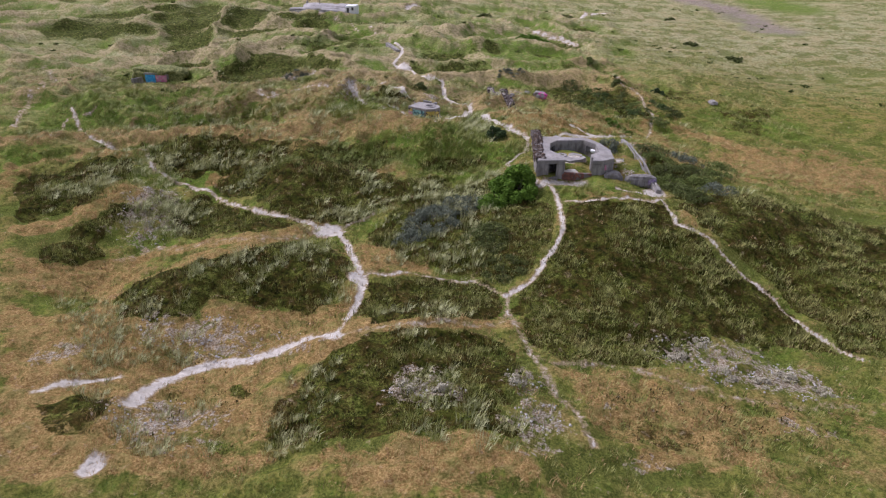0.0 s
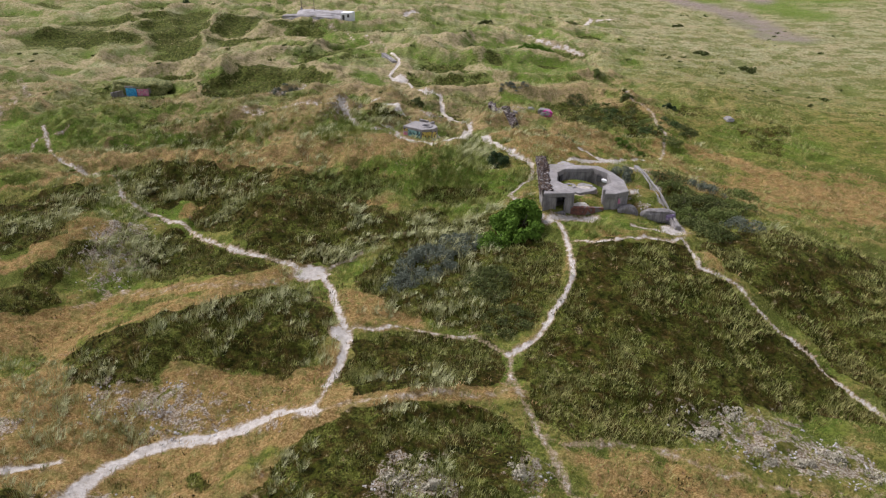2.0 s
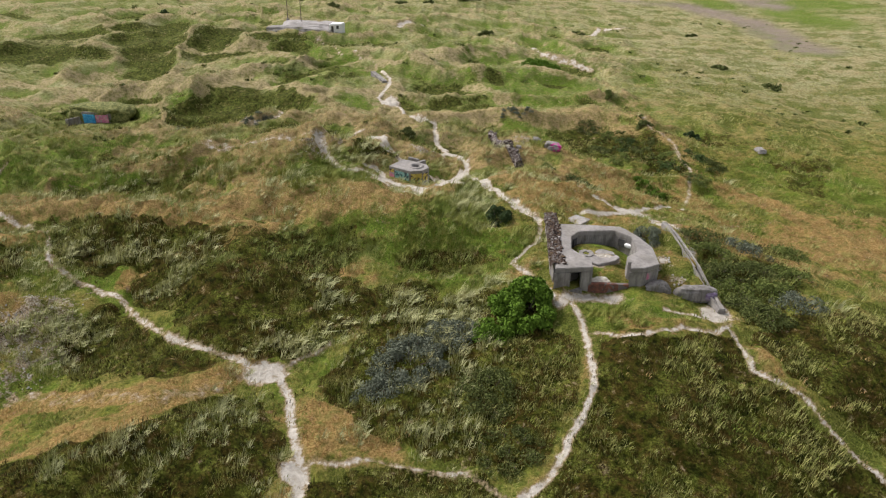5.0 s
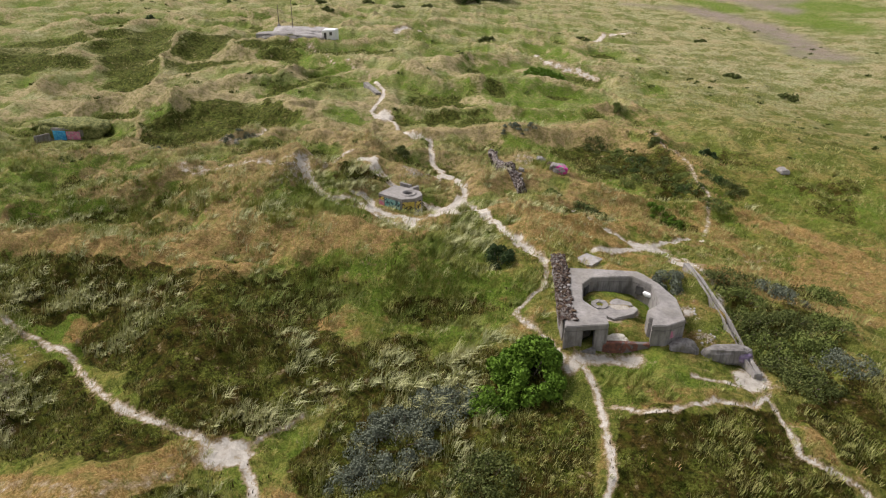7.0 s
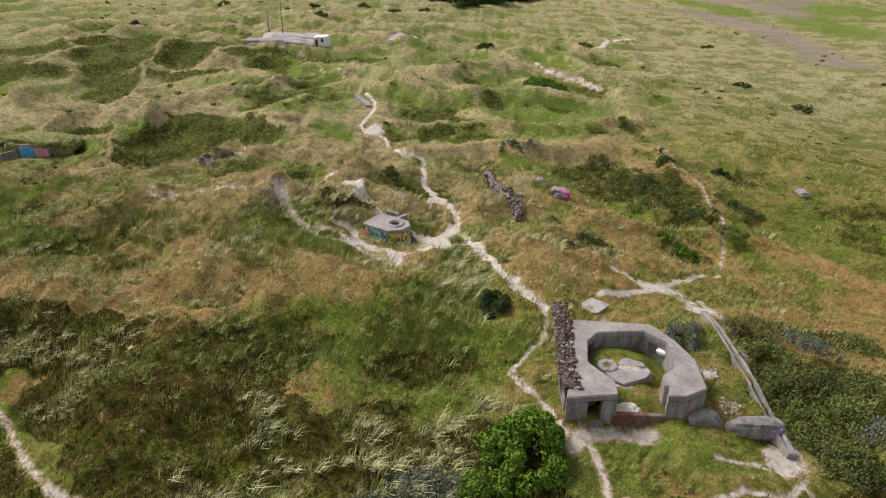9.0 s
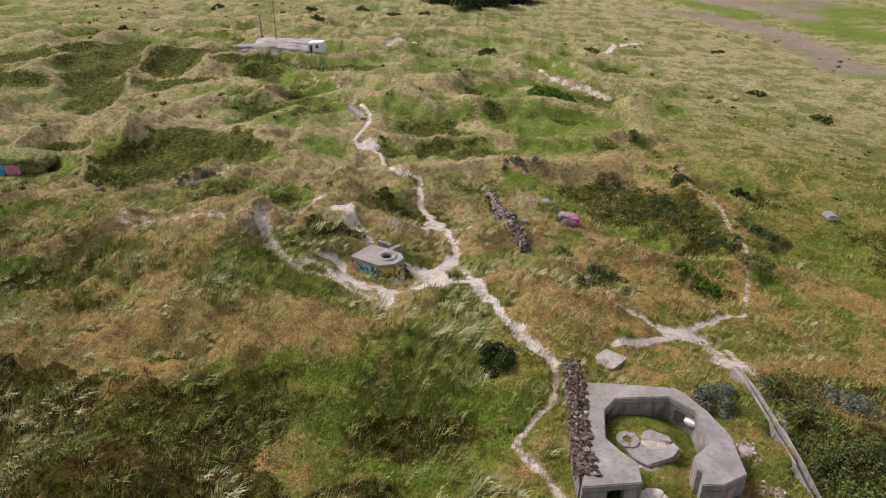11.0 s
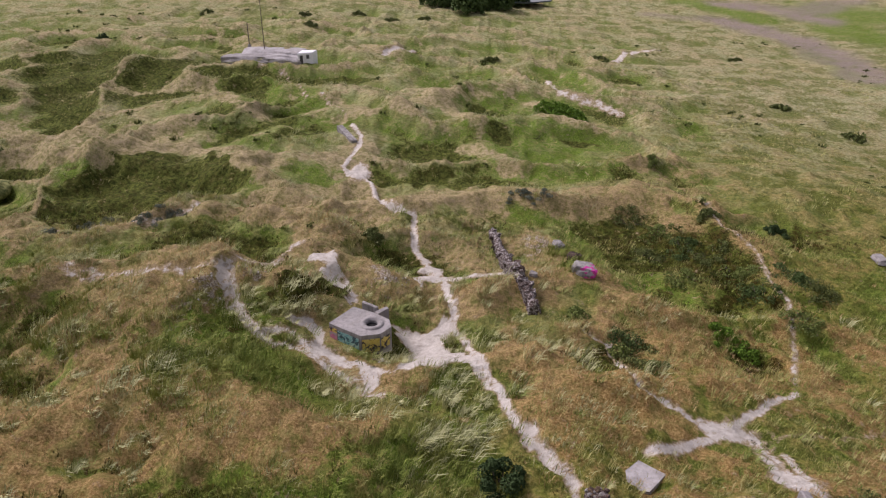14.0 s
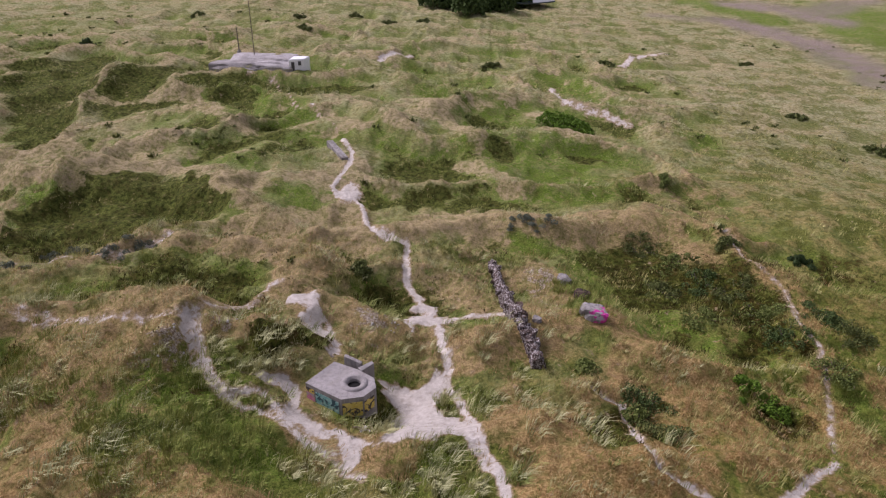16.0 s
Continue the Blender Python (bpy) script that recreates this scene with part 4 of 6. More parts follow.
def swells(x, y):
    """Small dunes: lively to the left and beyond, calm on the flat heath and meadow."""
    dune = np.clip((y - 60 - 0.5 * (x + 10)) / 25, 0.25, 1) * np.clip((40 - x) / 16, 0.45, 1)
    far = np.clip((y - 105) / 60, 0, 1) * np.clip((26 - x) / 14, 0.1, 1)
    big = 1 - 2 * np.abs(fbm(x * 0.045 + 4, y * 0.085, 2) - 0.5)
    calm = 1 - 0.3 * np.clip((y - 105) / 30, 0, 1)
    return (0.5 + 0.6 * dune) * (fbm(x * 0.11, y * 0.17, 2) - 0.5) + (0.3 + 0.8 * dune) * (hummock(x, y) - 0.55) * calm + 0.6 * calm * (fbm(x * 0.6 + 9, y * 0.6, 3) - 0.5) + far * 1.4 * (big - 0.75) + (1.7 + 0.3 * np.clip((y - 100) / 50, 0, 1)) * dune_zone(x, y) * (billow(x, y) ** 1.2 - 0.45)


def band_mask(kind, x, y):
    best = np.zeros(x.shape)
    wob = (fbm(x * 0.12, y * 0.12, 4) - 0.5) * 1.6
    for name, half, strength, way in BANDS:
        if name == kind:
            d, s = to_way(x, y, way)
            best = np.maximum(best, strength * np.clip(1.5 - d / half + wob * (0.6 if kind == "dry" else 1.0), 0, 1))
    return best


def path_mask(x, y):
    best = np.zeros(x.shape)
    wob = (fbm(x * 0.8, y * 0.8, 3) - 0.5) * 0.7
    for half, strength, way in TRAILS:
        for (ax, ay), (bx, by) in zip(way, way[1:]):
            m = half * 2.2 + 0.6
            near = np.nonzero((x > min(ax, bx) - m) & (x < max(ax, bx) + m) & (y > min(ay, by) - m) & (y < max(ay, by) + m))
            if not len(near[0]):
                continue
            px, py = x[near], y[near]
            dx, dy = bx - ax, by - ay
            u = np.clip(((px - ax) * dx + (py - ay) * dy) / (dx * dx + dy * dy + 1e-9), 0, 1)
            d = np.hypot(px - ax - u * dx, py - ay - u * dy) + wob[near] * half
            v = strength * np.clip(1.35 - d / half * 0.85, 0, 1)
            best[near] = np.maximum(best[near], v)
    return best


def patch_mask(kind, x, y, edge=0.6):
    best = np.zeros(x.shape)
    wx, wy = (fbm(x * 0.25, y * 0.25, 3) - 0.5) * 4.0, (fbm(x * 0.25 + 40, y * 0.25, 3) - 0.5) * 4.0
    for a, b, rx, ry in PATCHES[kind]:
        k = min(1.0, 0.35 * min(rx, ry))
        d = np.hypot((x - a + wx * k) / rx, (y - b + wy * k) / ry)
        best = np.maximum(best, np.clip((1 + edge - d) / (2 * edge), 0, 1))
    return best


def bed_mask(kind, x, y, edge=0.7):
    """Plant cover with a clear, slightly ragged rim."""
    best = np.zeros(x.shape)
    for name, strength, way in BEDS:
        if name != kind:
            continue
        xs, ys = [p[0] for p in way], [p[1] for p in way]
        near = np.nonzero((x > min(xs) - 2) & (x < max(xs) + 2) & (y > min(ys) - 2) & (y < max(ys) + 2))
        if not len(near[0]):
            continue
        px, py = x[near], y[near]
        loose = 1 + np.clip((py - 85) / 20, 0, 2)
        px = px + (fbm(px * 0.45, py * 0.45, 3) - 0.5) * 2.2 * loose
        py = py + (fbm(px * 0.45 + 40, py * 0.45, 3) - 0.5) * 2.2 * loose
        inside = np.zeros(px.shape, bool)
        for (ax, ay), (bx, by) in zip(way, way[1:] + way[:1]):
            inside ^= ((ay > py) != (by > py)) & (px < ax + (bx - ax) * (py - ay) / (by - ay + 1e-9))
        d = to_way(px, py, way + way[:1])[0]
        v = strength * np.clip(0.5 + np.where(inside, d, -d) / (edge * (loose if kind != "sand" else 1.0)), 0, 1)
        best[near] = np.maximum(best[near], v)
    return best


# flattened pads: the court and the apron of the gun casemate, the floor round the observation post
PADS = [(11.7, 72.3, 1.9, 1.95), (11.9, 69.6, 1.3, 1.8), (11.5, 66.6, 1.9, 0.55), (-4.6, 85.3, 2.6, 0.9), (-5.0, 89.0, 2.6, -0.35), (-5.4, 94.4, 2.6, -0.6), (17.6, 73.0, 1.7, 1.5), (18.4, 70.0, 1.3, 1.3), (18.2, 76.5, 1.6, 1.5), (16.2, 77.5, 1.6, 1.6), (19.3, 72.0, 0.9, 1.45), (19.4, 75.0, 0.9, 1.45), (19.3, 69.5, 0.8, 1.2), (21.9, 74.5, 0.9, -0.3), (21.9, 71.5, 0.9, -0.4), (21.8, 77.5, 0.9, -0.2)]


MAPX, MAPY = np.arange(-150.0, 151.0), np.arange(0.0, 321.0)


def shape_maps():
    """On a one metre grid: how far the land stands above its surroundings, and how steeply it climbs inland."""
    gx, gy = np.meshgrid(MAPX, MAPY)
    z = (land(gx.ravel(), gy.ravel()) + crests(gx.ravel(), gy.ravel())[0] + bumps(gx.ravel(), gy.ravel())).reshape(gx.shape)
    def blur(a, r):
        for axis in (0, 1):
            p = np.cumsum(np.concatenate([np.repeat(np.take(a, [0], axis), r + 1, axis), a, np.repeat(np.take(a, [-1], axis), r, axis)], axis), axis)
            n = a.shape[axis]
            a = (np.take(p, np.arange(2 * r + 1, n + 2 * r + 1), axis) - np.take(p, np.arange(0, n), axis)) / (2 * r + 1)
        return a
    soft = blur(z, 1)
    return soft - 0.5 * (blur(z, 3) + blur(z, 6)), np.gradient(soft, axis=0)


SHAPE = []


def look_up(x, y):
    if not SHAPE:
        SHAPE.extend(shape_maps())
    u, v = np.clip(x - MAPX[0], 0, len(MAPX) - 1.01), np.clip(y - MAPY[0], 0, len(MAPY) - 1.01)
    i, j = u.astype(int), v.astype(int)
    fu, fv = u - i, v - j
    return [(m[j, i] * (1 - fu) + m[j, i + 1] * fu) * (1 - fv) + (m[j + 1, i] * (1 - fu) + m[j + 1, i + 1] * fu) * fv for m in SHAPE]


def cover(x, y):
    """How sandy, dry, heathy and stony the ground is: crests paler and drier, hollows and near slopes darker and
    greener, partly relief shading put into the plant cover.
    """
    sand = np.maximum(np.maximum(path_mask(x, y), patch_mask("sand", x, y, 0.3)), bed_mask("sand", x, y, 0.35))
    top = crests(x, y)[1]
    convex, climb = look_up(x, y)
    patchy = fbm(x * 0.12 + 31, y * 0.12, 3)
    soft, crisp, straw = 0.75 * patch_mask("heath", x, y), bed_mask("heath", x, y), band_mask("dry", x, y)
    heath = np.maximum(soft, crisp)
    dry = np.clip(np.maximum(0.7 * patch_mask("dry", x, y), 0.9 * bed_mask("dry", x, y, 2.2)) * (1 - crisp) + np.where(y > 112, 0.5, 0.6) * top + np.where(y > 112, 0.9, 1.4) * np.clip(convex - 0.06, 0, 1) * (1 - 0.85 * heath) + (0.14 * (y < 64) + 0.08 * (y < 46)) * (1 - crisp), 0, 1)
    brown = np.clip((fbm(x * 0.15 + 70, y * 0.19, 3) - 0.54) * 7, 0, 0.4) * np.clip((y - 62) / 10, 0, 1) * np.clip((40 - x) / 10, 0.3, 1)
    dry = np.maximum(dry, brown * (1 - 0.9 * crisp) * (1 - 0.5 * soft))
    line, zone = billow(x, y), dune_zone(x, y)
    # crest rims go pale and dry, part of it relief light in the colour
    rim = np.clip((line - 0.80) / 0.14, 0, 1) * zone
    dry = np.maximum(dry, 0.6 * rim * np.clip(patchy * 5 - 1.4, 0.3, 1))
    dry = np.maximum(dry, straw) * (1 - 0.6 * bed_mask("lush", x, y, 2.0))
    # slopes facing the camera get dark heath: plants plus shade put into the colour
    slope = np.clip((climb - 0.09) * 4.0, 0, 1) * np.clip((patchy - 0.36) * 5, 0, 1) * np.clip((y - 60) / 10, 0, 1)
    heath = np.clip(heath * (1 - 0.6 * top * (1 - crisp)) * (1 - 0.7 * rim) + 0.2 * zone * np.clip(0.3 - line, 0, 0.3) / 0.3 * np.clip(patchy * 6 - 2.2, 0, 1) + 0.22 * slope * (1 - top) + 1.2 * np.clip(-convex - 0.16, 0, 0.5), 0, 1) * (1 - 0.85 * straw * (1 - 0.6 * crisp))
    return sand, dry, heath, np.maximum(patch_mask("stone", x, y), bed_mask("stone", x, y, 1.2))


def height(x, y, sand=None):
    rough = bumps(x, y)
    if sand is not None:
        rough = rough * (1 - 0.5 * np.clip(sand, 0, 1)) - 0.07 * sand * (y < 140)
    z = land(x, y) + crests(x, y)[0] + rough
    for a, b, r, lvl in PADS:
        w = np.clip(1.6 - np.hypot(x - a, y - b) / r, 0, 1)
        w = w * w * (3 - 2 * w)
        z = z * (1 - w) + (lvl + 0.1 * rough) * w
    return z


def at(x, y):
    """The height of the finished ground at one place."""
    xa, ya = np.array([float(x)]), np.array([float(y)])
    return float(height(xa, ya, np.maximum(path_mask(xa, ya), patch_mask("sand", xa, ya, 0.3)))[0])


def steps(fine_from, fine_to, fine, out, grow):
    """Even steps in the middle that widen outwards to a limit."""
    mid = list(np.arange(fine_from, fine_to, fine))
    right, d = [mid[-1]], fine
    while right[-1] < out[1]:
        d *= grow
        right.append(right[-1] + d)
    left, d = [mid[0]], fine
    while left[-1] > out[0]:
        d *= grow
        left.append(left[-1] - d)
    return np.array(left[:0:-1] + mid + right[1:])


def build_ground():
    xs = steps(-56, 42, 0.245, (-3500, 3500), 1.035)
    ys = steps(26, 112, 0.23, (-600, 4500), 1.015)
    gx, gy = np.meshgrid(xs, ys)
    x, y = gx.ravel(), gy.ravel()
    sand, dry, heath, stone = cover(x, y)
    z = height(x, y, sand)
    nx, ny = len(xs), len(ys)
    me = bpy.data.meshes.new("ground")
    idx = np.arange(nx * ny).reshape(ny, nx)
    quads = np.stack([idx[:-1, :-1], idx[:-1, 1:], idx[1:, 1:], idx[1:, :-1]], -1).reshape(-1, 4)
    me.vertices.add(nx * ny)
    me.vertices.foreach_set("co", np.stack([x, y, z], 1).astype(np.float32).ravel())
    me.loops.add(quads.size)
    me.loops.foreach_set("vertex_index", quads.ravel().astype(np.int32))
    me.polygons.add(len(quads))
    me.polygons.foreach_set("loop_start", np.arange(0, quads.size, 4, dtype=np.int32))
    me.update(calc_edges=True)
    col = me.attributes.new("cover", "FLOAT_COLOR", "POINT")
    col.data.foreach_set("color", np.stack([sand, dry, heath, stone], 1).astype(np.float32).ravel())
    convex, climb = look_up(x, y)
    moor, lush = band_mask("moor", x, y), np.maximum(np.maximum(band_mask("lush", x, y), patch_mask("lush", x, y)), bed_mask("lush", x, y, 2.0))
    # gullies and near slopes turn deeper green, partly relief shade in the colour
    lush = np.clip(lush + 0.5 * dune_zone(x, y) * np.clip(0.55 - billow(x, y), 0, 0.4) + np.clip(climb * 2.2 - 0.12, 0, 0.7) * (y > 60) + np.clip(-convex * 1.6 - 0.1, 0, 0.6), 0, 1)
    # third channel: painted distance haze; fourth: hummock and crest tops
    col = me.attributes.new("meadow", "FLOAT_COLOR", "POINT")
    col.data.foreach_set("color", np.stack([moor, lush, np.clip((y - 74 - 1.1 * np.clip(x, 0, 34)) / 58, 0, 1), np.maximum(hummock(x, y), np.clip(billow(x, y) - 0.72, 0, 0.2) * 5.5 * dune_zone(x, y))], 1).astype(np.float32).ravel())
    me.polygons.foreach_set("use_smooth", np.ones(len(quads), bool))
    me.materials.append(GROUND)
    return tagged(new("ground", me), "rolling dunes of dry grass, heath and bare sand paths", "ground", kind="structure")


build_ground()


# ---- helpers for things ----
def finish(bm, name, mat, smooth=False):
    me = bpy.data.meshes.new(name)
    bmesh.ops.recalc_face_normals(bm, faces=bm.faces)
    bm.to_mesh(me)
    bm.free()
    me.materials.append(mat)
    if smooth:
        me.polygons.foreach_set("use_smooth", np.ones(len(me.polygons), bool))
    return me


def part(name, bm, material, parent, label="", smooth=False):
    ob = new(name, finish(bm, name, material, smooth))
    ob.parent = parent
    ob.matrix_parent_inverse = parent.matrix_world.inverted()
    return tagged(ob, label)


def thing(name, x, y, z, label, category, group=""):
    ob = new(name)
    ob.location = (x, y, z)
    ob.matrix_world = Matrix.Translation((x, y, z))
    return tagged(ob, label, category, group)


def prism(outline, low, high, bevel=0.04, jag=0.0, seed=1, inset=0.0):
    """An upright block on a plan outline, with worn edges."""
    bm = bmesh.new()
    rnd = random.Random(seed)
    vs = [bm.verts.new((x, y, low)) for x, y in outline]
    f = bm.faces.new(vs)
    r = bmesh.ops.extrude_face_region(bm, geom=[f])
    top = [v for v in r["geom"] if isinstance(v, bmesh.types.BMVert)]
    for v in top:
        v.co.z = high
    bmesh.ops.recalc_face_normals(bm, faces=bm.faces)
    if bevel:
        bmesh.ops.bevel(bm, geom=list(bm.edges), offset=bevel, segments=2, affect="EDGES", clamp_overlap=True)
    if jag:
        for v in bm.verts:
            v.co += Vector((rnd.uniform(-1, 1), rnd.uniform(-1, 1), rnd.uniform(-1, 1))) * jag
    return bm


def lump(cx, cy, cz, sx, sy, sz, seed, cuts=3, rough=0.25, turn=0.0):
    """A broken, angular chunk."""
    bm = bmesh.new()
    bmesh.ops.create_icosphere(bm, subdivisions=cuts, radius=1.0)
    off = Vector((seed * 3.7, seed * 1.3, seed * 2.1))
    for v in bm.verts:
        p = v.co.copy()
        q = Vector([math.copysign(abs(c) ** 0.62, c) for c in p])
        q *= 1 + rough * noise.noise(p * 1.6 + off) + rough * 0.4 * noise.noise(p * 4 + off)
        v.co = Vector((q.x * sx, q.y * sy, q.z * sz))
    bmesh.ops.rotate(bm, verts=bm.verts, matrix=Matrix.Rotation(turn, 3, "Z"))
    bmesh.ops.translate(bm, verts=bm.verts, vec=(cx, cy, cz))
    return bm


def box(x0, x1, y0, y1, z0, z1, bevel=0.03):
    return prism([(x0, y0), (x1, y0), (x1, y1), (x0, y1)], z0, z1, bevel)


def panel(a, b, z0, z1, out=0.006, thick=0.012, sag=0.0):
    """A thin painted field on a wall from plan point a to b, standing just proud of it on the right hand side of a to b."""
    ax, ay = a
    bx, by = b
    d = Vector((bx - ax, by - ay)).normalized()
    n = Vector((d.y, -d.x))
    o1, o2 = n * out, n * (out + thick)
    return prism([(ax + o1.x, ay + o1.y), (bx + o1.x, by + o1.y), (bx + o2.x, by + o2.y), (ax + o2.x, ay + o2.y)], z0, z1, 0)


# ---- gun casemate ----
def casemate():
    top, low = 2.85, 0.4
    th = thing("gun_casemate", 11.5, 70.5, 1.0, "roofless grey concrete gun casemate with a grassy court and open front", "bunker")
    c_left = [(7.92, 67.57), (10.85, 68.03), (10.86, 69.34), (10.14, 70.15), (9.57, 70.99), (9.83, 73.10), (10.63, 74.14)]
    c_right = [(13.60, 74.45), (14.79, 73.28), (14.80, 70.86), (13.75, 69.93), (13.66, 69.00), (13.89, 68.91), (13.65, 68.05), (14.66, 68.06), (16.01, 68.83), (16.09, 71.55), (15.39, 73.44), (14.61, 74.77), (14.17, 75.27), (11.45, 75.43), (9.14, 75.49)]
    outline = c_left + c_right
    (dx, dy), (ex, ey) = c_left[0], c_left[1]
    # the chamber behind the doorway, left open under the roof slab
    f = lambda u, back: (dx + (ex - dx) * u + 0.02, dy + (ey - dy) * u + back)
    walls = [c_left[0], f(0.42, 0), f(0.42, 0.55), f(0.2, 0.55), f(0.2, 2.2), f(0.8, 2.2), f(0.8, 0.55), f(0.7, 0.55), f(0.7, 0), *outline[1:]]
    wall = part("wall", prism(walls, low, top - 0.42, 0), CONCRETE, th)
    part("roof_slab", prism(outline, top - 0.42, top, 0.05), PALE, th, "pale flat concrete roof slab with worn edges")
    part("chamber_floor", prism([f(0.2, 0.56), f(0.2, 2.2), f(0.8, 2.2), f(0.8, 0.56)], low - 0.1, 1.05, 0), SANDM, th, "drifted sand on the chamber floor")
    part("door_sill", prism([f(0.36, -0.35), f(0.75, -0.3), f(0.75, 0.5), f(0.36, 0.5)], low, 1.03, 0.04), CONCRETE, th)
    # low rust-stained wall across the open front
    (px, py) = c_right[6]
    part("front_wall", prism([(ex - 0.25, ey - 0.05), (px + 0.05, py - 0.1), (px + 0.05, py + 0.22), (ex - 0.25, ey + 0.25)], 0.1, 1.42, 0.03), RUST, th, "low rust-stained front wall")
    part("sand_drift", lump((ex + 0.75), ey + 0.7, 1.22, 0.8, 0.5, 0.26, 4, 3, 0.3), SANDM, th, "heap of blown sand behind the front wall")
    # gun ring in the court
    ring_x, ring_y = 10.95, 71.85
    bm = bmesh.new()
    n = 32
    loops = [[bm.verts.new((ring_x + r * math.cos(2 * math.pi * i / n), ring_y + r * math.sin(2 * math.pi * i / n), h + 0.025 * math.sin(5 * i))) for i in range(n)] for r, h in ((0.66, 1.5), (0.60, 2.03), (0.27, 2.03), (0.24, 1.8))]
    for a, b in zip(loops, loops[1:]):
        for i in range(n):
            bm.faces.new((a[i], a[(i + 1) % n], b[(i + 1) % n], b[i]))
    part("gun_ring", bm, PALE, th, "round concrete gun pedestal with a hollow centre")
    part("court_slab", prism([(10.75, 71.35), (11.05, 71.3), (11.55, 71.75), (12.0, 71.25), (12.75, 71.3), (13.35, 71.85), (13.55, 71.35), (13.1, 70.75), (12.3, 70.3), (11.6, 70.05), (11.1, 70.4), (10.85, 70.9)], 1.4, 1.98, 0.04, 0.03, 5), PALE, th, "broken concrete apron beside the gun ring")
    part("court_slab", prism([(11.5, 72.4), (12.3, 72.75), (13.2, 72.3), (13.3, 71.9), (12.5, 71.9), (11.75, 71.95)], 1.4, 1.95, 0.04, 0.04, 8), PALE, th, "sandy patch of worn concrete in the court")
    # solid dark blocks stand in for the shade inside the openings
    part("doorway", prism([(14.02, 74.20), (14.46, 73.92), (14.33, 73.66), (13.89, 73.94)], 1.7, 2.36, 0), OPENING_SHADE, wall, "dark opening in the rear wall")
    part("doorway", prism([(10.04, 73.40), (10.39, 74.04), (10.48, 73.92), (10.13, 73.28)], 1.7, 2.36, 0), OPENING_SHADE, wall, "dark opening in the side wall")
    part("fallen_block", lump(*[(14.64, 73.35)][0], 2.0, 0.38, 0.16, 0.16, 9, 2, 0.3, -0.6), WHITE, th, "pale fallen slab of plaster")
    # smears of paint on the pier
    a, b = c_right[7], c_right[8]
    part("paint_smear", panel((a[0] + (b[0] - a[0]) * 0.25, a[1] + (b[1] - a[1]) * 0.25), (a[0] + (b[0] - a[0]) * 0.5, a[1] + (b[1] - a[1]) * 0.5), 1.75, 2.3), PINK, wall, "faded pink spray paint")
    return th


casemate()


def flank_wall():
    way = [(8.39, 77.47), (8.41, 75.25), (8.24, 72.71), (8.12, 70.42), (8.08, 68.33)]
    th = thing("flank_wall", way[0][0], way[0][1], 1.0, "crumbling concrete flank wall topped with roots and rubble", "wall")
    left = [(x - 0.15, y) for x, y in way]
    right = [(x + 0.62, y) for x, y in way][::-1]
    part("wall", prism(left + right, 0.0, 2.78, 0.06, 0.05, 3), CONCRETE, th)
    rnd = random.Random(8)
    bm = bmesh.new()
    rows = []
    for i in range(90):
        k = i / 89 * (len(way) - 1.001)
        j = int(k)
        x = way[j][0] + (way[j + 1][0] - way[j][0]) * (k - j)
        y = way[j][1] + (way[j + 1][1] - way[j][1]) * (k - j)
        rows.append([bm.verts.new((x - 0.40 + 1.08 * c / 9 + rnd.uniform(-0.05, 0.05), y + rnd.uniform(-0.03, 0.03), 2.72 + (0 if c in (0, 9) else 0.10 + 0.5 * max(0.0, noise.noise(Vector((x * 2 + c * 0.45, y * 2.2, 3)))) + rnd.uniform(0, 0.09)) - (0.35 if c == 0 else 0.0))) for c in range(10)])
    for a, b in zip(rows, rows[1:]):
        for c in range(9):
            bm.faces.new((a[c], a[c + 1], b[c + 1], b[c]))
    part("rubble_crest", bm, CRUMBLE, th, "dark crumbling crest of roots and broken concrete")
    for i in range(190):
        k = rnd.uniform(0, len(way) - 1.001)
        j = int(k)
        x = way[j][0] + (way[j + 1][0] - way[j][0]) * (k - j) + rnd.uniform(-0.35, 0.65)
        y = way[j][1] + (way[j + 1][1] - way[j][1]) * (k - j)
        s = rnd.uniform(0.05, 0.15)
        part("rubble", lump(x, y, 2.86 + s * 0.3, s * 1.3, s, s * 0.7, i, 1, 0.6, rnd.uniform(0, 3)), rnd.choice((DARKC, DARKC, ROOTS, ROOTS, CRUMBLE, CONCRETE)), th)
    return th


flank_wall()


def fallen_block(x, y, sx, sy, sz, seed, label, paint=None):
    th = thing("concrete_block", x, y, 0.4, label, "concrete block", "blocks beside the casemate")
    block = part("block", lump(x, y, 0.75, sx, sy, sz, seed, 3, 0.22, 0.05), CONCRETE, th)
    if paint:
        part("paint_smear", lump(x + sx * 0.62, y - sy * 0.2, 0.75, sx * 0.32, sy * 0.9, sz * 0.55, seed, 3, 0.2), paint, block, "faded violet spray paint")
    return th


fallen_block(*[(15.93, 68.22)][0], 1.05, 0.5, 0.85, 2, "tilted grey concrete block fallen beside the casemate")
fallen_block(*[(18.92, 68.06)][0], 1.6, 0.5, 0.72, 5, "long grey concrete block at the foot of the bank", VIOLET)


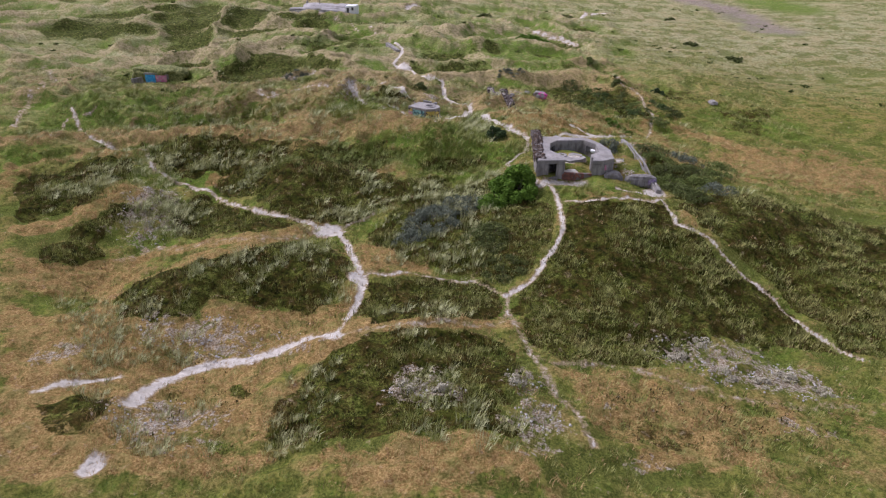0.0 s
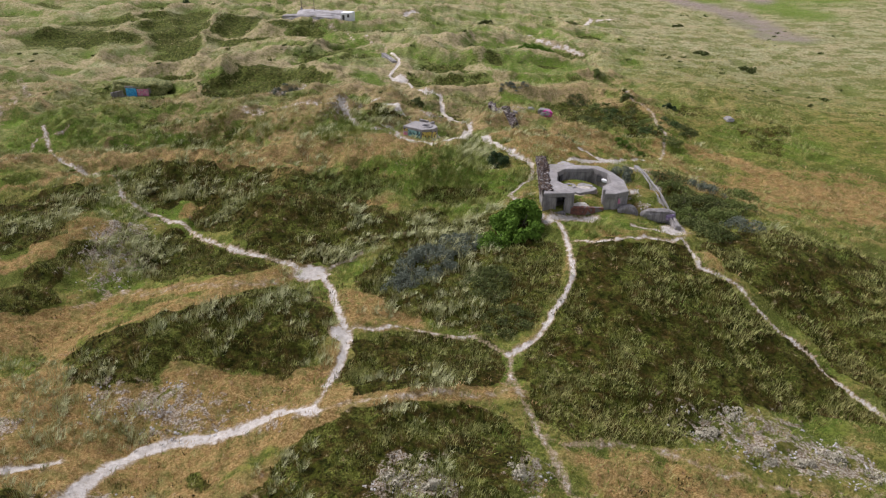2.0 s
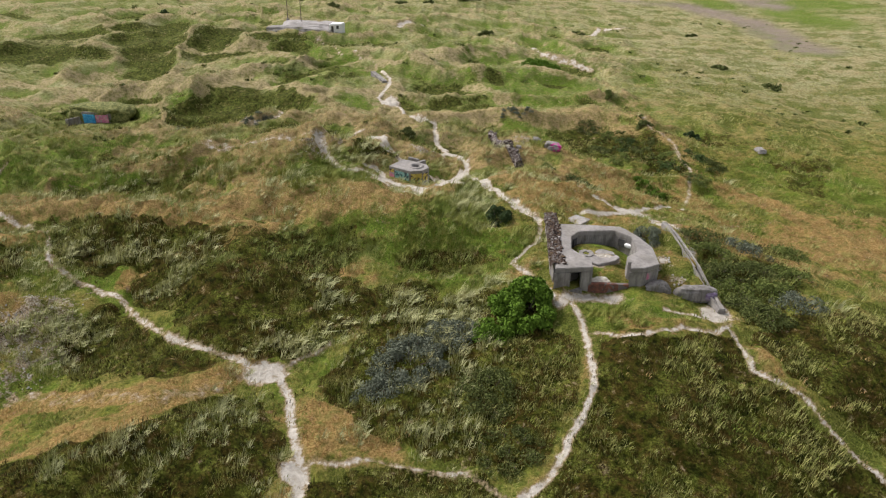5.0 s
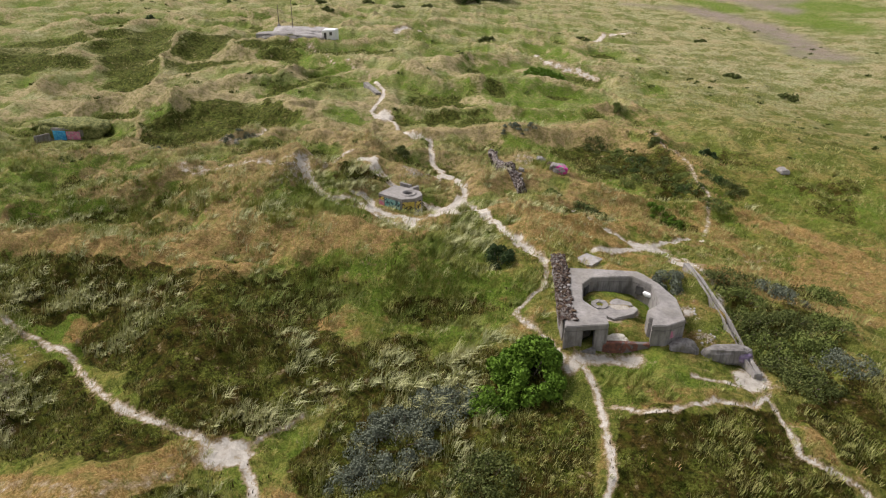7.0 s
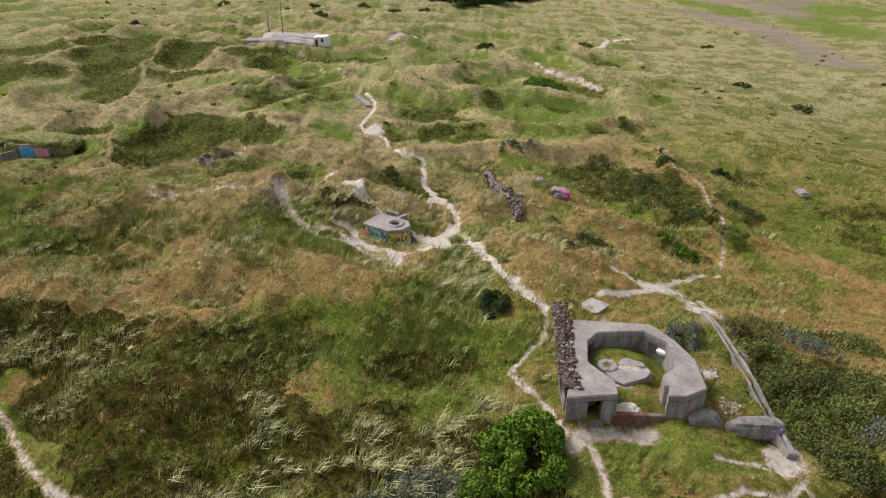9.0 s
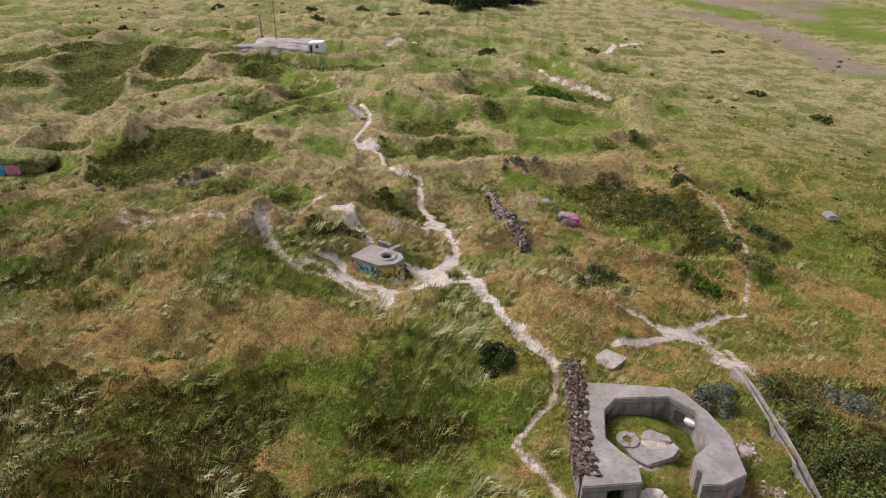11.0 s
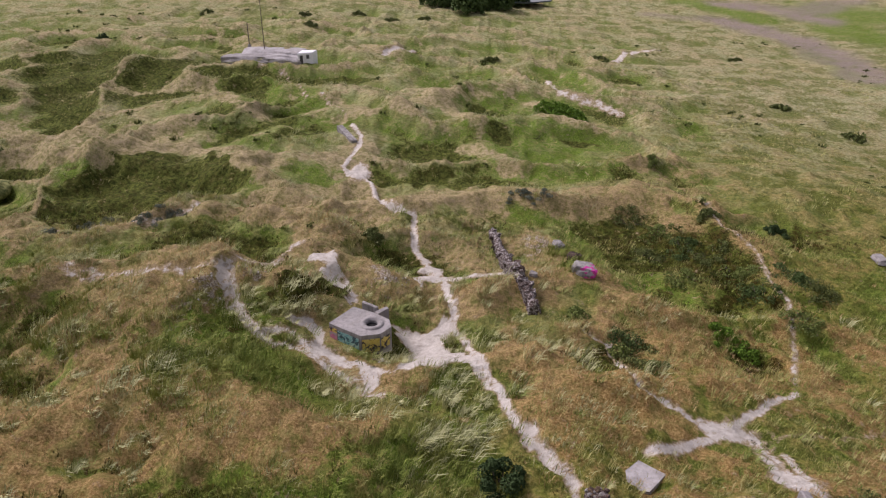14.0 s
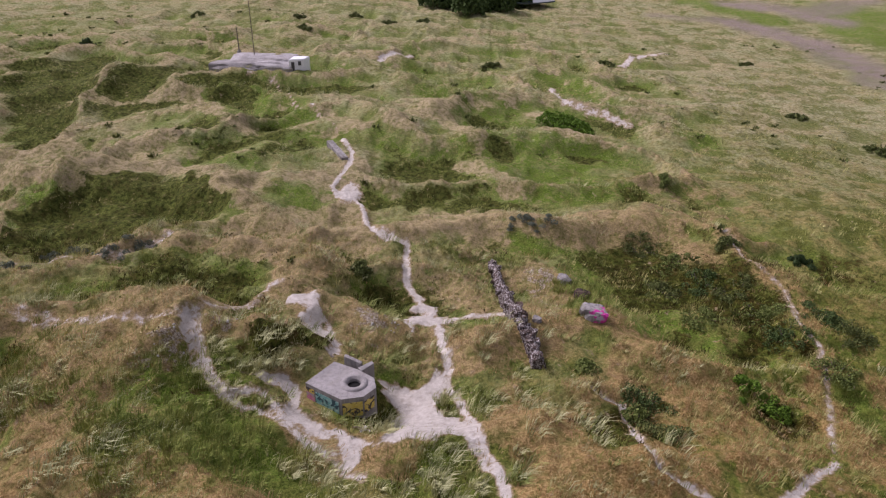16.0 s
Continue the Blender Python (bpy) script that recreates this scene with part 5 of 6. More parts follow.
def retaining_wall():
    way = [(19.07, 79.30), (19.42, 76.71), (19.61, 73.85), (19.68, 71.01), (19.85, 68.67), (20.05, 67.4), (20.35, 66.3)]
    th = thing("retaining_wall", way[0][0], way[0][1], 0.0, "long narrow concrete retaining wall with a pale worn top", "wall")
    left = [(x - 0.2, y) for x, y in way]
    right = [(x + 0.28, y) for x, y in way][::-1]
    bm = prism(left + right, -1.6, 1.55, 0.05, 0.05, 6)
    y0, y1 = way[-1][1], way[-1][1] + 4
    for v in bm.verts:
        if v.co.z > 0:
            v.co.z -= 1.0 * max(0.0, min(1.0, (y1 - v.co.y) / (y1 - y0)))
    part("wall", bm, PALE, th)
    return th


retaining_wall()


# ---- observation post ----
def observation_post():
    top, low = 0.62, -1.5
    out = [(-7.40, 93.70), (-6.78, 93.33), (-4.94, 92.27), (-3.65, 92.62), (-3.00, 93.51), (-3.26, 94.42), (-4.41, 95.20), (-6.03, 95.91)]
    cx, cy = [(-4.41, 93.84)][0]
    th = thing("observation_post", cx, cy, low, "small grey concrete observation bunker with a round roof hatch and graffiti", "bunker")
    wall = part("wall", prism(out, low, top - 0.22, 0), CONCRETE, th)
    bm = bmesh.new()
    n = 32
    rim = [bm.verts.new((x, y, top)) for x, y in out]
    hole = [bm.verts.new((cx + 0.42 * math.cos(2 * math.pi * i / n), cy + 0.42 * math.sin(2 * math.pi * i / n), top)) for i in range(n)]
    edges = [bm.edges.new((v[i], v[(i + 1) % len(v)])) for v in (rim, hole) for i in range(len(v))]
    bmesh.ops.triangle_fill(bm, edges=edges, use_beauty=True)
    under = [bm.verts.new((x, y, top - 0.22)) for x, y in out]
    for i in range(len(rim)):
        j = (i + 1) % len(rim)
        bm.faces.new((rim[i], rim[j], under[j], under[i]))
    part("roof_slab", bm, PALE, th, "flat pale concrete roof")
    bm = bmesh.new()
    rings = [[bm.verts.new((cx + r * math.cos(2 * math.pi * i / n), cy + r * math.sin(2 * math.pi * i / n), z)) for i in range(n)]
             for r, z in ((0.86, top - 0.01), (0.80, top + 0.10), (0.52, top + 0.10), (0.50, top + 0.03), (0.44, top + 0.02), (0.42, top - 0.10), (0.42, top - 0.215))]
    for a, b in zip(rings, rings[1:]):
        for i in range(n):
            bm.faces.new((a[i], a[(i + 1) % n], b[(i + 1) % n], b[i]))
    collar = part("hatch_collar", bm, PALE, th, "round raised collar of the roof hatch", True)
    # shallow black disc in place of the shaft's shaded depth
    bm = bmesh.new()
    bmesh.ops.create_circle(bm, cap_ends=True, segments=n, radius=0.46, matrix=Matrix.Translation((cx, cy, top - 0.214)))
    part("hatch_well", bm, WELL_SHADE, collar, "dark well under the hatch")
    # graffiti on the three faces towards the sea
    def along(a, b, u):
        return (a[0] + (b[0] - a[0]) * u, a[1] + (b[1] - a[1]) * u)
    part("graffiti", panel(along(out[0], out[1], 0.05), along(out[0], out[1], 0.95), low + 0.3, 0.0), PINK, wall, "pink spray paint")
    part("graffiti", panel(along(out[0], out[1], 0.05), along(out[0], out[1], 0.95), 0.02, 0.36), YELLOW, wall, "yellow spray paint")
    part("graffiti", panel(along(out[1], out[2], 0.03), along(out[1], out[2], 0.9), low + 0.35, 0.3), TEAL, wall, "teal spray painted field")
    part("graffiti", panel(along(out[2], out[3], 0.05), along(out[2], out[3], 0.95), low + 0.7, 0.28), YELLOW, wall, "yellow and black spray painted letters")
    part("graffiti", panel(along(out[3], out[4], 0.05), along(out[3], out[4], 0.8), low + 0.8, 0.2), YELLOW, wall, "yellow spray paint")
    # walls of the sunken entrance at the rear
    w = [(-5.43, 96.67), (-4.21, 95.92), (-4.28, 95.66), (-5.50, 96.41)]
    part("entrance_wall", prism(w, low, 0.7, 0.02), CONCRETE, th)
    w = [(-4.45, 95.48), (-3.66, 96.23), (-3.47, 95.98), (-4.18, 95.13)]
    part("entrance_wall", prism(w, low, 0.55, 0.02), PALE, th)
    return th


observation_post()


# ---- broken wall on the mound ----
def ruined_wall():
    way = [(4.40, 114.60), (5.00, 111.10), (5.60, 107.30), (6.10, 102.00), (6.70, 100.20), (7.20, 97.60)]
    th = thing("ruined_wall", 6, 104, -1, "dark jagged broken concrete wall edging a grassy mound", "wall")
    rnd = random.Random(21)
    for (ax, ay), (bx, by) in zip(way, way[1:]):
        bm = bmesh.new()
        n, rows = 16, []
        for i in range(n + 1):
            u = i / n
            x, y = ax + (bx - ax) * u, ay + (by - ay) * u
            z = at(ax + 0.9, ay) * (1 - u) + at(bx + 0.9, by) * u
            wide = 0.42 + 0.25 * noise.noise(Vector((x, y * 0.4, 1))) + rnd.uniform(-0.06, 0.06)
            high = z + 0.85 + 0.55 * noise.noise(Vector((x, y * 0.7, 5))) + rnd.uniform(-0.12, 0.12)
            ring = [(-wide, z - 2.4), (-wide - 0.05, z - 1.2), (-wide + 0.04, z - 0.2), (-wide * 0.9, high - 0.12), (-wide * 0.4, high), (wide * 0.1, high + 0.05), (wide * 0.6, high - 0.04), (wide, high - 0.25), (wide + 0.1, z - 0.4)]
            rows.append([bm.verts.new((x + dx + rnd.uniform(-0.07, 0.07), y + rnd.uniform(-0.06, 0.06), h + rnd.uniform(-0.08, 0.08))) for dx, h in ring])
        for a, c in zip(rows, rows[1:]):
            for k in range(8):
                bm.faces.new((a[k], a[k + 1], c[k + 1], c[k]))
        bm.faces.new(rows[0])
        bm.faces.new(rows[-1])
        part("wall_stretch", bm, FLECKED, th)
        for k in range(7):
            u = (k + rnd.random()) / 7
            x, y = ax + (bx - ax) * u + rnd.uniform(-0.4, 0.45), ay + (by - ay) * u
            s = rnd.uniform(0.5, 1.0)
            part("broken_piece", lump(x, y, at(x + 0.7, y) + 0.72 + rnd.uniform(-0.35, 0.2), 0.28 * s, 0.30 * s, 0.28 * s, rnd.randint(1, 99), 2, 0.7, rnd.uniform(-0.6, 0.6)), rnd.choice((DARKC, FLECKED, FLECKED)), th)
    return th


ruined_wall()


def boulder(x, y, sx, sy, sz, seed, label, mat, paint=None):
    z = at(x, y)
    th = thing("concrete_fragment", x, y, z, label, "rubble")
    block = part("block", lump(x, y, z + sz * 0.35, sx, sy, sz, seed, 3, 0.3, seed), mat, th)
    if paint:
        part("paint", lump(x + sx * 0.25, y - sy * 0.25, z + sz * 0.38, sx * 0.8, sy * 0.8, sz * 0.9, seed, 3, 0.3, seed), paint, block, "magenta spray paint")
    return th


boulder(*[(11.70, 104.00)][0], 0.95, 0.75, 0.7, 3, "round concrete fragment sprayed magenta on the mound", CONCRETE, MAGENTA)
boulder(*[(11.60, 108.90)][0], 0.6, 0.6, 0.4, 4, "dark concrete fragment half sunk in grass", DARKC)
boulder(*[(10.60, 112.20)][0], 0.6, 0.5, 0.4, 5, "pale concrete fragment half sunk in grass", CONCRETE)
boulder(*[(7.40, 102.20)][0], 0.35, 0.3, 0.25, 6, "small pale concrete fragment in grass", CONCRETE)


boulder(40.9, 113, 0.8, 0.6, 0.32, 8, "pale concrete fragment half sunk in meadow grass", PALE)


def loose_slab():
    outline = [(10.1, 80.1), (11.5, 81.4), (12.7, 80.4), (11.6, 79.1), (10.5, 79.4)]
    cx, cy = sum(p[0] for p in outline) / len(outline), sum(p[1] for p in outline) / len(outline)
    z = min(at(*p) for p in outline) + 0.1
    th = thing("concrete_slab", cx, cy, z, "pale broken concrete slab lying in the grass", "slab")
    part("slab", prism(outline, z - 0.7, z + 0.12, 0.04, 0.04, 3), BLEACHED, th)
    return th


loose_slab()


# ---- painted dugout front far in the dunes ----
def dugout():
    x, y = -53.5, 119.5
    z = at(x, y)
    th = thing("dugout", x, y, z, "half-buried concrete dugout front sprayed blue and pink", "bunker")
    wall = part("wall", prism([(x - 2.2, y), (x + 2.1, y + 0.2), (x + 2.1, y + 3), (x - 2.2, y + 3)], z - 1, z + 1.6, 0.1, 0.05, 4), CONCRETE, th)
    part("graffiti", box(x - 1.9, x - 0.15, y - 0.1, y - 0.05, z + 0.0, z + 1.3, 0), BLUE, wall, "blue spray paint")
    part("graffiti", box(x - 0.1, x + 1.8, y - 0.02, y + 0.05, z + 0.1, z + 1.2, 0), PINK, wall, "pink spray paint")
    part("wing_wall", prism([(x - 3.9, y - 1.5), (x - 3.5, y - 1.6), (x - 2.2, y + 0.3), (x - 2.6, y + 0.4)], z - 1, z + 0.9, 0.06, 0.05, 2), CONCRETE, th)
    part("earth_bank", lump(x, y + 2.5, z + 0.75, 4.6, 2.4, 1.5, 5, 4, 0.25), HEATHG, th, "overgrown earth bank over the dugout", True)
    return th


dugout()


def far_wall():
    a, b = (-15.6, 140.8), (-13.0, 136.6)
    th = thing("far_wall", a[0], a[1], 0, "grey concrete wall stub beside a sandy path", "wall")
    za, zb = at(*a), at(*b)
    bm = prism([a, b, (b[0] + 0.7, b[1] + 0.3), (a[0] + 0.7, a[1] + 0.3)], -3.0, 0.0, 0.0)
    for v in bm.verts:
        if v.co.z > -1:
            v.co.z = (za if abs(v.co.y - a[1]) < 1 else zb) + (0.8 if abs(v.co.y - a[1]) < 1 else 0.35)
    part("wall", bm, CONCRETE, th)
    return th


far_wall()


# ---- hilltop bunker with a white end ----
def hilltop_bunker():
    x, y = -33.0, 183.0
    z = at(x, y) - 0.5
    th = thing("hilltop_bunker", x, y, z, "long low grey concrete bunker with a whitewashed end on a dune", "bunker")
    part("roof_slab", lump(x - 1.6, y - 0.6, z - 1.5, 7.0, 4.4, 2.0, 9, 4, 0.3), BLEACHED, th)
    part("apron", lump(x - 5.0, y - 3.4, z - 1.0, 5.5, 2.6, 1.3, 12, 4, 0.25), PALE, th, "worn concrete apron sloping into the dune")
    end = part("end_wall", prism([(x + 3.4, y - 4.6), (x + 6.0, y - 3.8), (x + 6.4, y - 1.6), (x + 3.6, y - 1.8)], z - 2.5, z + 0.95, 0.12), WHITE, th, "whitewashed end wall")
    # flat dark panels stand in for the shade inside window and door
    part("window", panel((x + 4.9, y - 4.17), (x + 5.4, y - 4.02), z - 0.1, z + 0.6), OPENING_SHADE, end, "dark window slit")
    part("door", panel((x + 3.8, y - 4.52), (x + 4.3, y - 4.36), z - 1.0, z + 0.5), OPENING_SHADE, end, "dark doorway")
    part("annex", prism([(x - 10.5, y - 5), (x - 7.5, y - 5.2), (x - 7.5, y - 3.4), (x - 10.5, y - 3.2)], z - 2, z + 0.1, 0.15, 0.05, 6), PALE, th)
    return th


hilltop_bunker()


def mast(x, y, h, r=0.09):
    z = at(x, y)
    th = thing("mast", x, y, z, "thin grey pole standing on the hilltop bunker", "pole")
    bm = bmesh.new()
    bmesh.ops.create_cone(bm, cap_ends=True, segments=8, radius1=r, radius2=r * 0.6, depth=h + 1, matrix=Matrix.Translation((x, y, z + h / 2 - 0.5)))
    part("pole", bm, BARK, th)
    bm = bmesh.new()
    bmesh.ops.create_cone(bm, cap_ends=True, segments=10, radius1=r * 3.5, radius2=r * 2, depth=0.5, matrix=Matrix.Translation((x, y, z + 0.2)))
    part("footing", bm, CONCRETE, th)
    return th


mast(-36.5, 182.0, 11.0)
mast(-40.5, 186.0, 4.5, 0.12)


# ---- shrubs ----
def leaves(spots, normals, size, seed, fold=0.25):
    """Many small folded leaves as one mesh: two triangles each."""
    r = np.random.RandomState(seed)
    n = len(spots)
    d = normals + r.normal(0, 0.7, (n, 3))
    d /= np.linalg.norm(d, axis=1)[:, None] + 1e-9
    t = np.cross(d, r.normal(0, 1, (n, 3)))
    t /= np.linalg.norm(t, axis=1)[:, None] + 1e-9
    b = np.cross(d, t)
    s = size * r.uniform(0.6, 1.4, (n, 1))
    p = np.stack([spots - t * s, spots + b * s * 0.55 + d * s * fold, spots + t * s, spots - b * s * 0.55 + d * s * fold], 1)
    return p.reshape(-1, 3)


def quads_mesh(name, co, mat):
    n = len(co) // 4
    me = bpy.data.meshes.new(name)
    me.vertices.add(len(co))
    me.vertices.foreach_set("co", co.astype(np.float32).ravel())
    me.loops.add(n * 4)
    me.loops.foreach_set("vertex_index", np.arange(n * 4, dtype=np.int32))
    me.polygons.add(n)
    me.polygons.foreach_set("loop_start", np.arange(0, n * 4, 4, dtype=np.int32))
    me.update(calc_edges=True)
    me.materials.append(mat)
    return me


def shrub(x, y, rx, ry, h, n, leaf, mat, label, seed, name="shrub", lift=0.0):
    z = at(x, y) + lift
    th = thing(name, x, y, z, label, "shrub")
    r = np.random.RandomState(seed)
    # lobes of foliage heaped into an uneven crown
    k = max(6, int(rx * ry * 7))
    u = r.uniform(0, 2 * np.pi, k)
    q = np.sqrt(r.uniform(0, 1, k))
    lx, ly = x + np.cos(u) * q * rx * 0.85, y + np.sin(u) * q * ry * 0.85
    lh = h * (1 - 0.75 * q**2) * r.uniform(0.5, 1.15, k)
    lr = r.uniform(0.14, 0.34, k) * min(rx, ry, 1.6) + 0.12
    pick = r.randint(0, k, n)
    v = r.normal(0, 1, (n, 3))
    v /= np.linalg.norm(v, axis=1)[:, None]
    v[:, 2] = np.abs(v[:, 2]) * 1.1 - 0.2
    rad = lr[pick] * r.uniform(0.75, 1.08, n)
    base = np.array([at(a, b) for a, b in zip(lx, ly)]) + lift
    spots = np.stack([lx[pick] + v[:, 0] * rad, ly[pick] + v[:, 1] * rad, base[pick] + np.maximum(0.05, lh[pick] - lr[pick] * 0.6 + v[:, 2] * rad)], 1)
    drop = r.rand(n) < 0.3
    spots[drop, 2] = base[pick][drop] + (spots[drop, 2] - base[pick][drop]) * r.uniform(0.2, 0.9, drop.sum())
    crown = new("crown", quads_mesh("crown", leaves(spots, v, leaf, seed + 1), mat))
    crown.parent = th
    crown.matrix_parent_inverse = th.matrix_world.inverted()
    bm = bmesh.new()
    for i in range(min(k, 14)):
        a, b = Vector((x + (lx[i] - x) * 0.4, y + (ly[i] - y) * 0.4, min(z, base[i]) - 0.1)), Vector((lx[i], ly[i], base[i] + lh[i] * 0.8))
        d = b - a
        m = Matrix.Translation((a + b) / 2) @ d.to_track_quat("Z", "Y").to_matrix().to_4x4()
        bmesh.ops.create_cone(bm, segments=5, radius1=0.05, radius2=0.015, depth=d.length, matrix=m)
    tagged(part("stems", bm, BARK, th), kind="stuff")
    tagged(crown, kind="stuff")
    return th


shrub(*[(5.4, 65.5)][0], 2.9, 2.8, 2.2, 17000, 0.12, LEAF_GREEN, "large bright green broad-leaved shrub beside the path", 31)
shrub(*[(3.3, 63.7)][0], 1.6, 1.6, 1.0, 2500, 0.08, LEAF_GREEN, "green broad-leaved shrub in grey scrub", 32)
shrub(*[(-2.6, 60.8)][0], 3.0, 2.8, 1.0, 9000, 0.07, LEAF_GREY, "wide mound of grey-blue creeping willow", 33)
shrub(*[(0.1, 63.7)][0], 2.4, 2.0, 0.9, 5000, 0.07, LEAF_GREY, "grey-blue creeping willow scrub", 34)
shrub(*[(2.7, 57.8)][0], 2.6, 2.4, 0.7, 5000, 0.07, LEAF_OLIVE, "olive creeping willow scrub", 35)
shrub(*[(-4.7, 58.4)][0], 2.2, 1.4, 0.6, 3000, 0.06, LEAF_GREY, "low grey-blue willow scrub", 36)
shrub(*[(4.1, 53.5)][0], 2.4, 2.0, 0.5, 3500, 0.06, LEAF_OLIVE, "low olive scrub above the path fork", 37)
shrub(*[(4.1, 78.9)][0], 1.3, 1.2, 1.5, 3500, 0.08, LEAF_DARK, "dark green rounded shrub on the slope", 38)
shrub(*[(16.9, 76)][0], 1.4, 1.2, 1.2, 4500, 0.06, LEAF_GREY, "dense grey-green shrub behind the casemate", 39)
BANK = [(21.2, 78.6), (21.6, 75.6), (21.4, 72.8), (21.7, 70.4), (25.7, 78.6), (24.8, 73.7), (24.7, 70.9), (22.5, 66), (27.9, 74), (26.2, 69), (21.8, 67.5), (31.3, 81.9)]
for i, (bx, by) in enumerate(BANK):
    shrub(bx + 1.1, by, 2.3, 2.0, 0.75, 2600, 0.075, (LEAF_OLIVE, LEAF_BANK, LEAF_OLIVE, LEAF_BANK, LEAF_GREY)[i % 5], "green and grey bramble and willow along the retaining wall", 40 + i)
for i, (bx, by) in enumerate([(21.9, 99.1), (23.4, 98.3), (33.2, 118.4), (26.6, 119.1), (24.2, 133.3), (10.4, 98), (13.3, 94.1), (-6.7, 110.9)]):
    shrub(bx, by, 1.3, 1.1, 0.6, 1500, 0.09, (LEAF_GREEN, LEAF_GREEN, LEAF_DARK, LEAF_OLIVE, LEAF_BANK, LEAF_BANK, LEAF_BANK, LEAF_OLIVE)[i], "low green shrub among dune grass", 60 + i)
# leafy slopes and willow strips between the dunes
for i, (bx, by) in enumerate([(19, 120.6), (21.3, 117.8), (22.9, 114.4), (25.3, 112.6), (26.6, 109.3), (27.2, 106), (19.5, 114.1), (21.8, 108.5), (30.7, 108.5), (32.7, 107), (29.2, 101.8), (14, 95.6), (14.3, 92.5)]):
    shrub(bx, by, 2.0, 1.6, 0.55, 1700, 0.08, (LEAF_OLIVE, LEAF_BANK, LEAF_FAR)[i % 3], "low green rose thicket on a dune slope", 170 + i)
for i, (bx, by) in enumerate([(-36.1, 110), (-36.4, 114.4), (-33.3, 114.5), (-27.5, 110.4), (-25.8, 112.1), (7.1, 120.7), (9.2, 120.2)]):
    shrub(bx, by, 1.7, 0.8, 0.35, 1100, 0.07, LEAF_GREY, "grey creeping willow along a dune foot", 190 + i)
shrub(*[(15.5, 157.1)][0], 4.6, 4.0, 1.3, 5000, 0.16, LEAF_GREEN, "wide bright green thicket in the meadow", 80)
for i, (bx, by) in enumerate([(-63.8, 228.7), (-40.3, 231.4), (-34.9, 213.9), (-27.9, 238.7), (-18.2, 228.2), (16.6, 194.2), (29.1, 205.4), (54, 171.3), (59.6, 156.9), (5.3, 195.4), (-10.7, 234.5), (59.8, 212.8)]):
    shrub(bx, by, 2.0, 1.4, 0.6, 900, 0.17, LEAF_OLIVE, "dark low shrub in the far meadow", 90 + i)


for i, (bx, by) in enumerate([(-9.5, 259.9), (-4.9, 261.5), (-0.4, 250.9), (3.7, 261.9), (8.4, 263.3), (13.6, 274.9)]):
    shrub(bx, by, 5.0, 4.0, 7.0 + (i % 3), 2200, 0.5, LEAF_FAR, "dark green tree beside a pond at the edge of the meadow", 110 + i, "tree")
for i, (bx, by) in enumerate([(17, 43.1), (19.6, 45.8), (20.1, 41.8), (22.7, 41.3), (25.1, 42.5), (27.1, 40.8), (-0.9, 35.3), (-2.6, 36.5), (4, 37.1)]):
    shrub(bx, by, 0.9, 0.8, 0.45, 700, 0.06, LEAF_PALE, "low whitish lichen-grey dune shrub", 130 + i)
shrub(*[(-70.9, 190.1)][0], 1.6, 1.6, 2.4, 800, 0.22, LEAF_DARK, "dark lone bush on a far dune", 150)


def pond():
    (x, y), = [(12.00, 274.40)]
    z = max(at(x + dx, y + dy) for dx in (-9, 0, 9) for dy in (-3, 0, 3)) + 0.1
    k = Mat("still_water", 0.08, 0.5)
    k.color((0.03, 0.045, 0.05))
    bm = prism([(x + 12 * math.cos(a) * (1 + 0.15 * math.sin(3 * a)), y + 4.5 * math.sin(a)) for a in np.linspace(0, 2 * np.pi, 28, endpoint=False)], z - 0.4, z, 0)
    ob = new("pond", finish(bm, "pond", k.m))
    tagged(ob, "small still pond beside dark trees", "pond", kind="structure")


pond()


def scatter_stones():
    """Loose pale stones on the bare stony patches."""
    r = np.random.RandomState(77)
    x, y = r.uniform(-36, 34, 40000), r.uniform(28, 110, 40000)
    ok = (patch_mask("stone", x, y) > 0.5) & (r.rand(len(x)) < np.clip((fbm(x * 0.9, y * 0.9, 3) - 0.5) * 6, 0, 0.8))
    x, y = x[ok][:2600], y[ok][:2600]
    z = height(x, y)
    bm = bmesh.new()
    bmesh.ops.create_icosphere(bm, subdivisions=1, radius=1.0)
    base = np.array([v.co[:] for v in bm.verts])
    tri = np.array([[v.index for v in f.verts] for f in bm.faces])
    bm.free()
    n, m = len(x), len(base)
    s = r.uniform(0.03, 0.11, (n, 1, 1)) * r.uniform(0.7, 1.3, (n, 1, 3))
    co = base[None] * s * r.uniform(0.8, 1.2, (n, m, 1)) + np.stack([x, y, z], 1)[:, None]
    me = bpy.data.meshes.new("stones")
    me.from_pydata(co.reshape(-1, 3).tolist(), [], (tri[None] + (np.arange(n) * m)[:, None, None]).reshape(-1, 3).tolist())
    me.materials.append(STONE)
    tagged(new("stones", me), "pale loose stones on bare ground", "stones", kind="stuff")


scatter_stones()


# ---- dune grass ----
def open_ground(x, y):
    """0 where buildings and their worn floors stand."""
    inside = ((x > 7.8) & (x < 16.8) & (y > 66.0) & (y < 76.6)) | (np.hypot(x + 5.4, y - 94.8) < 2.9)
    return 1.0 - inside


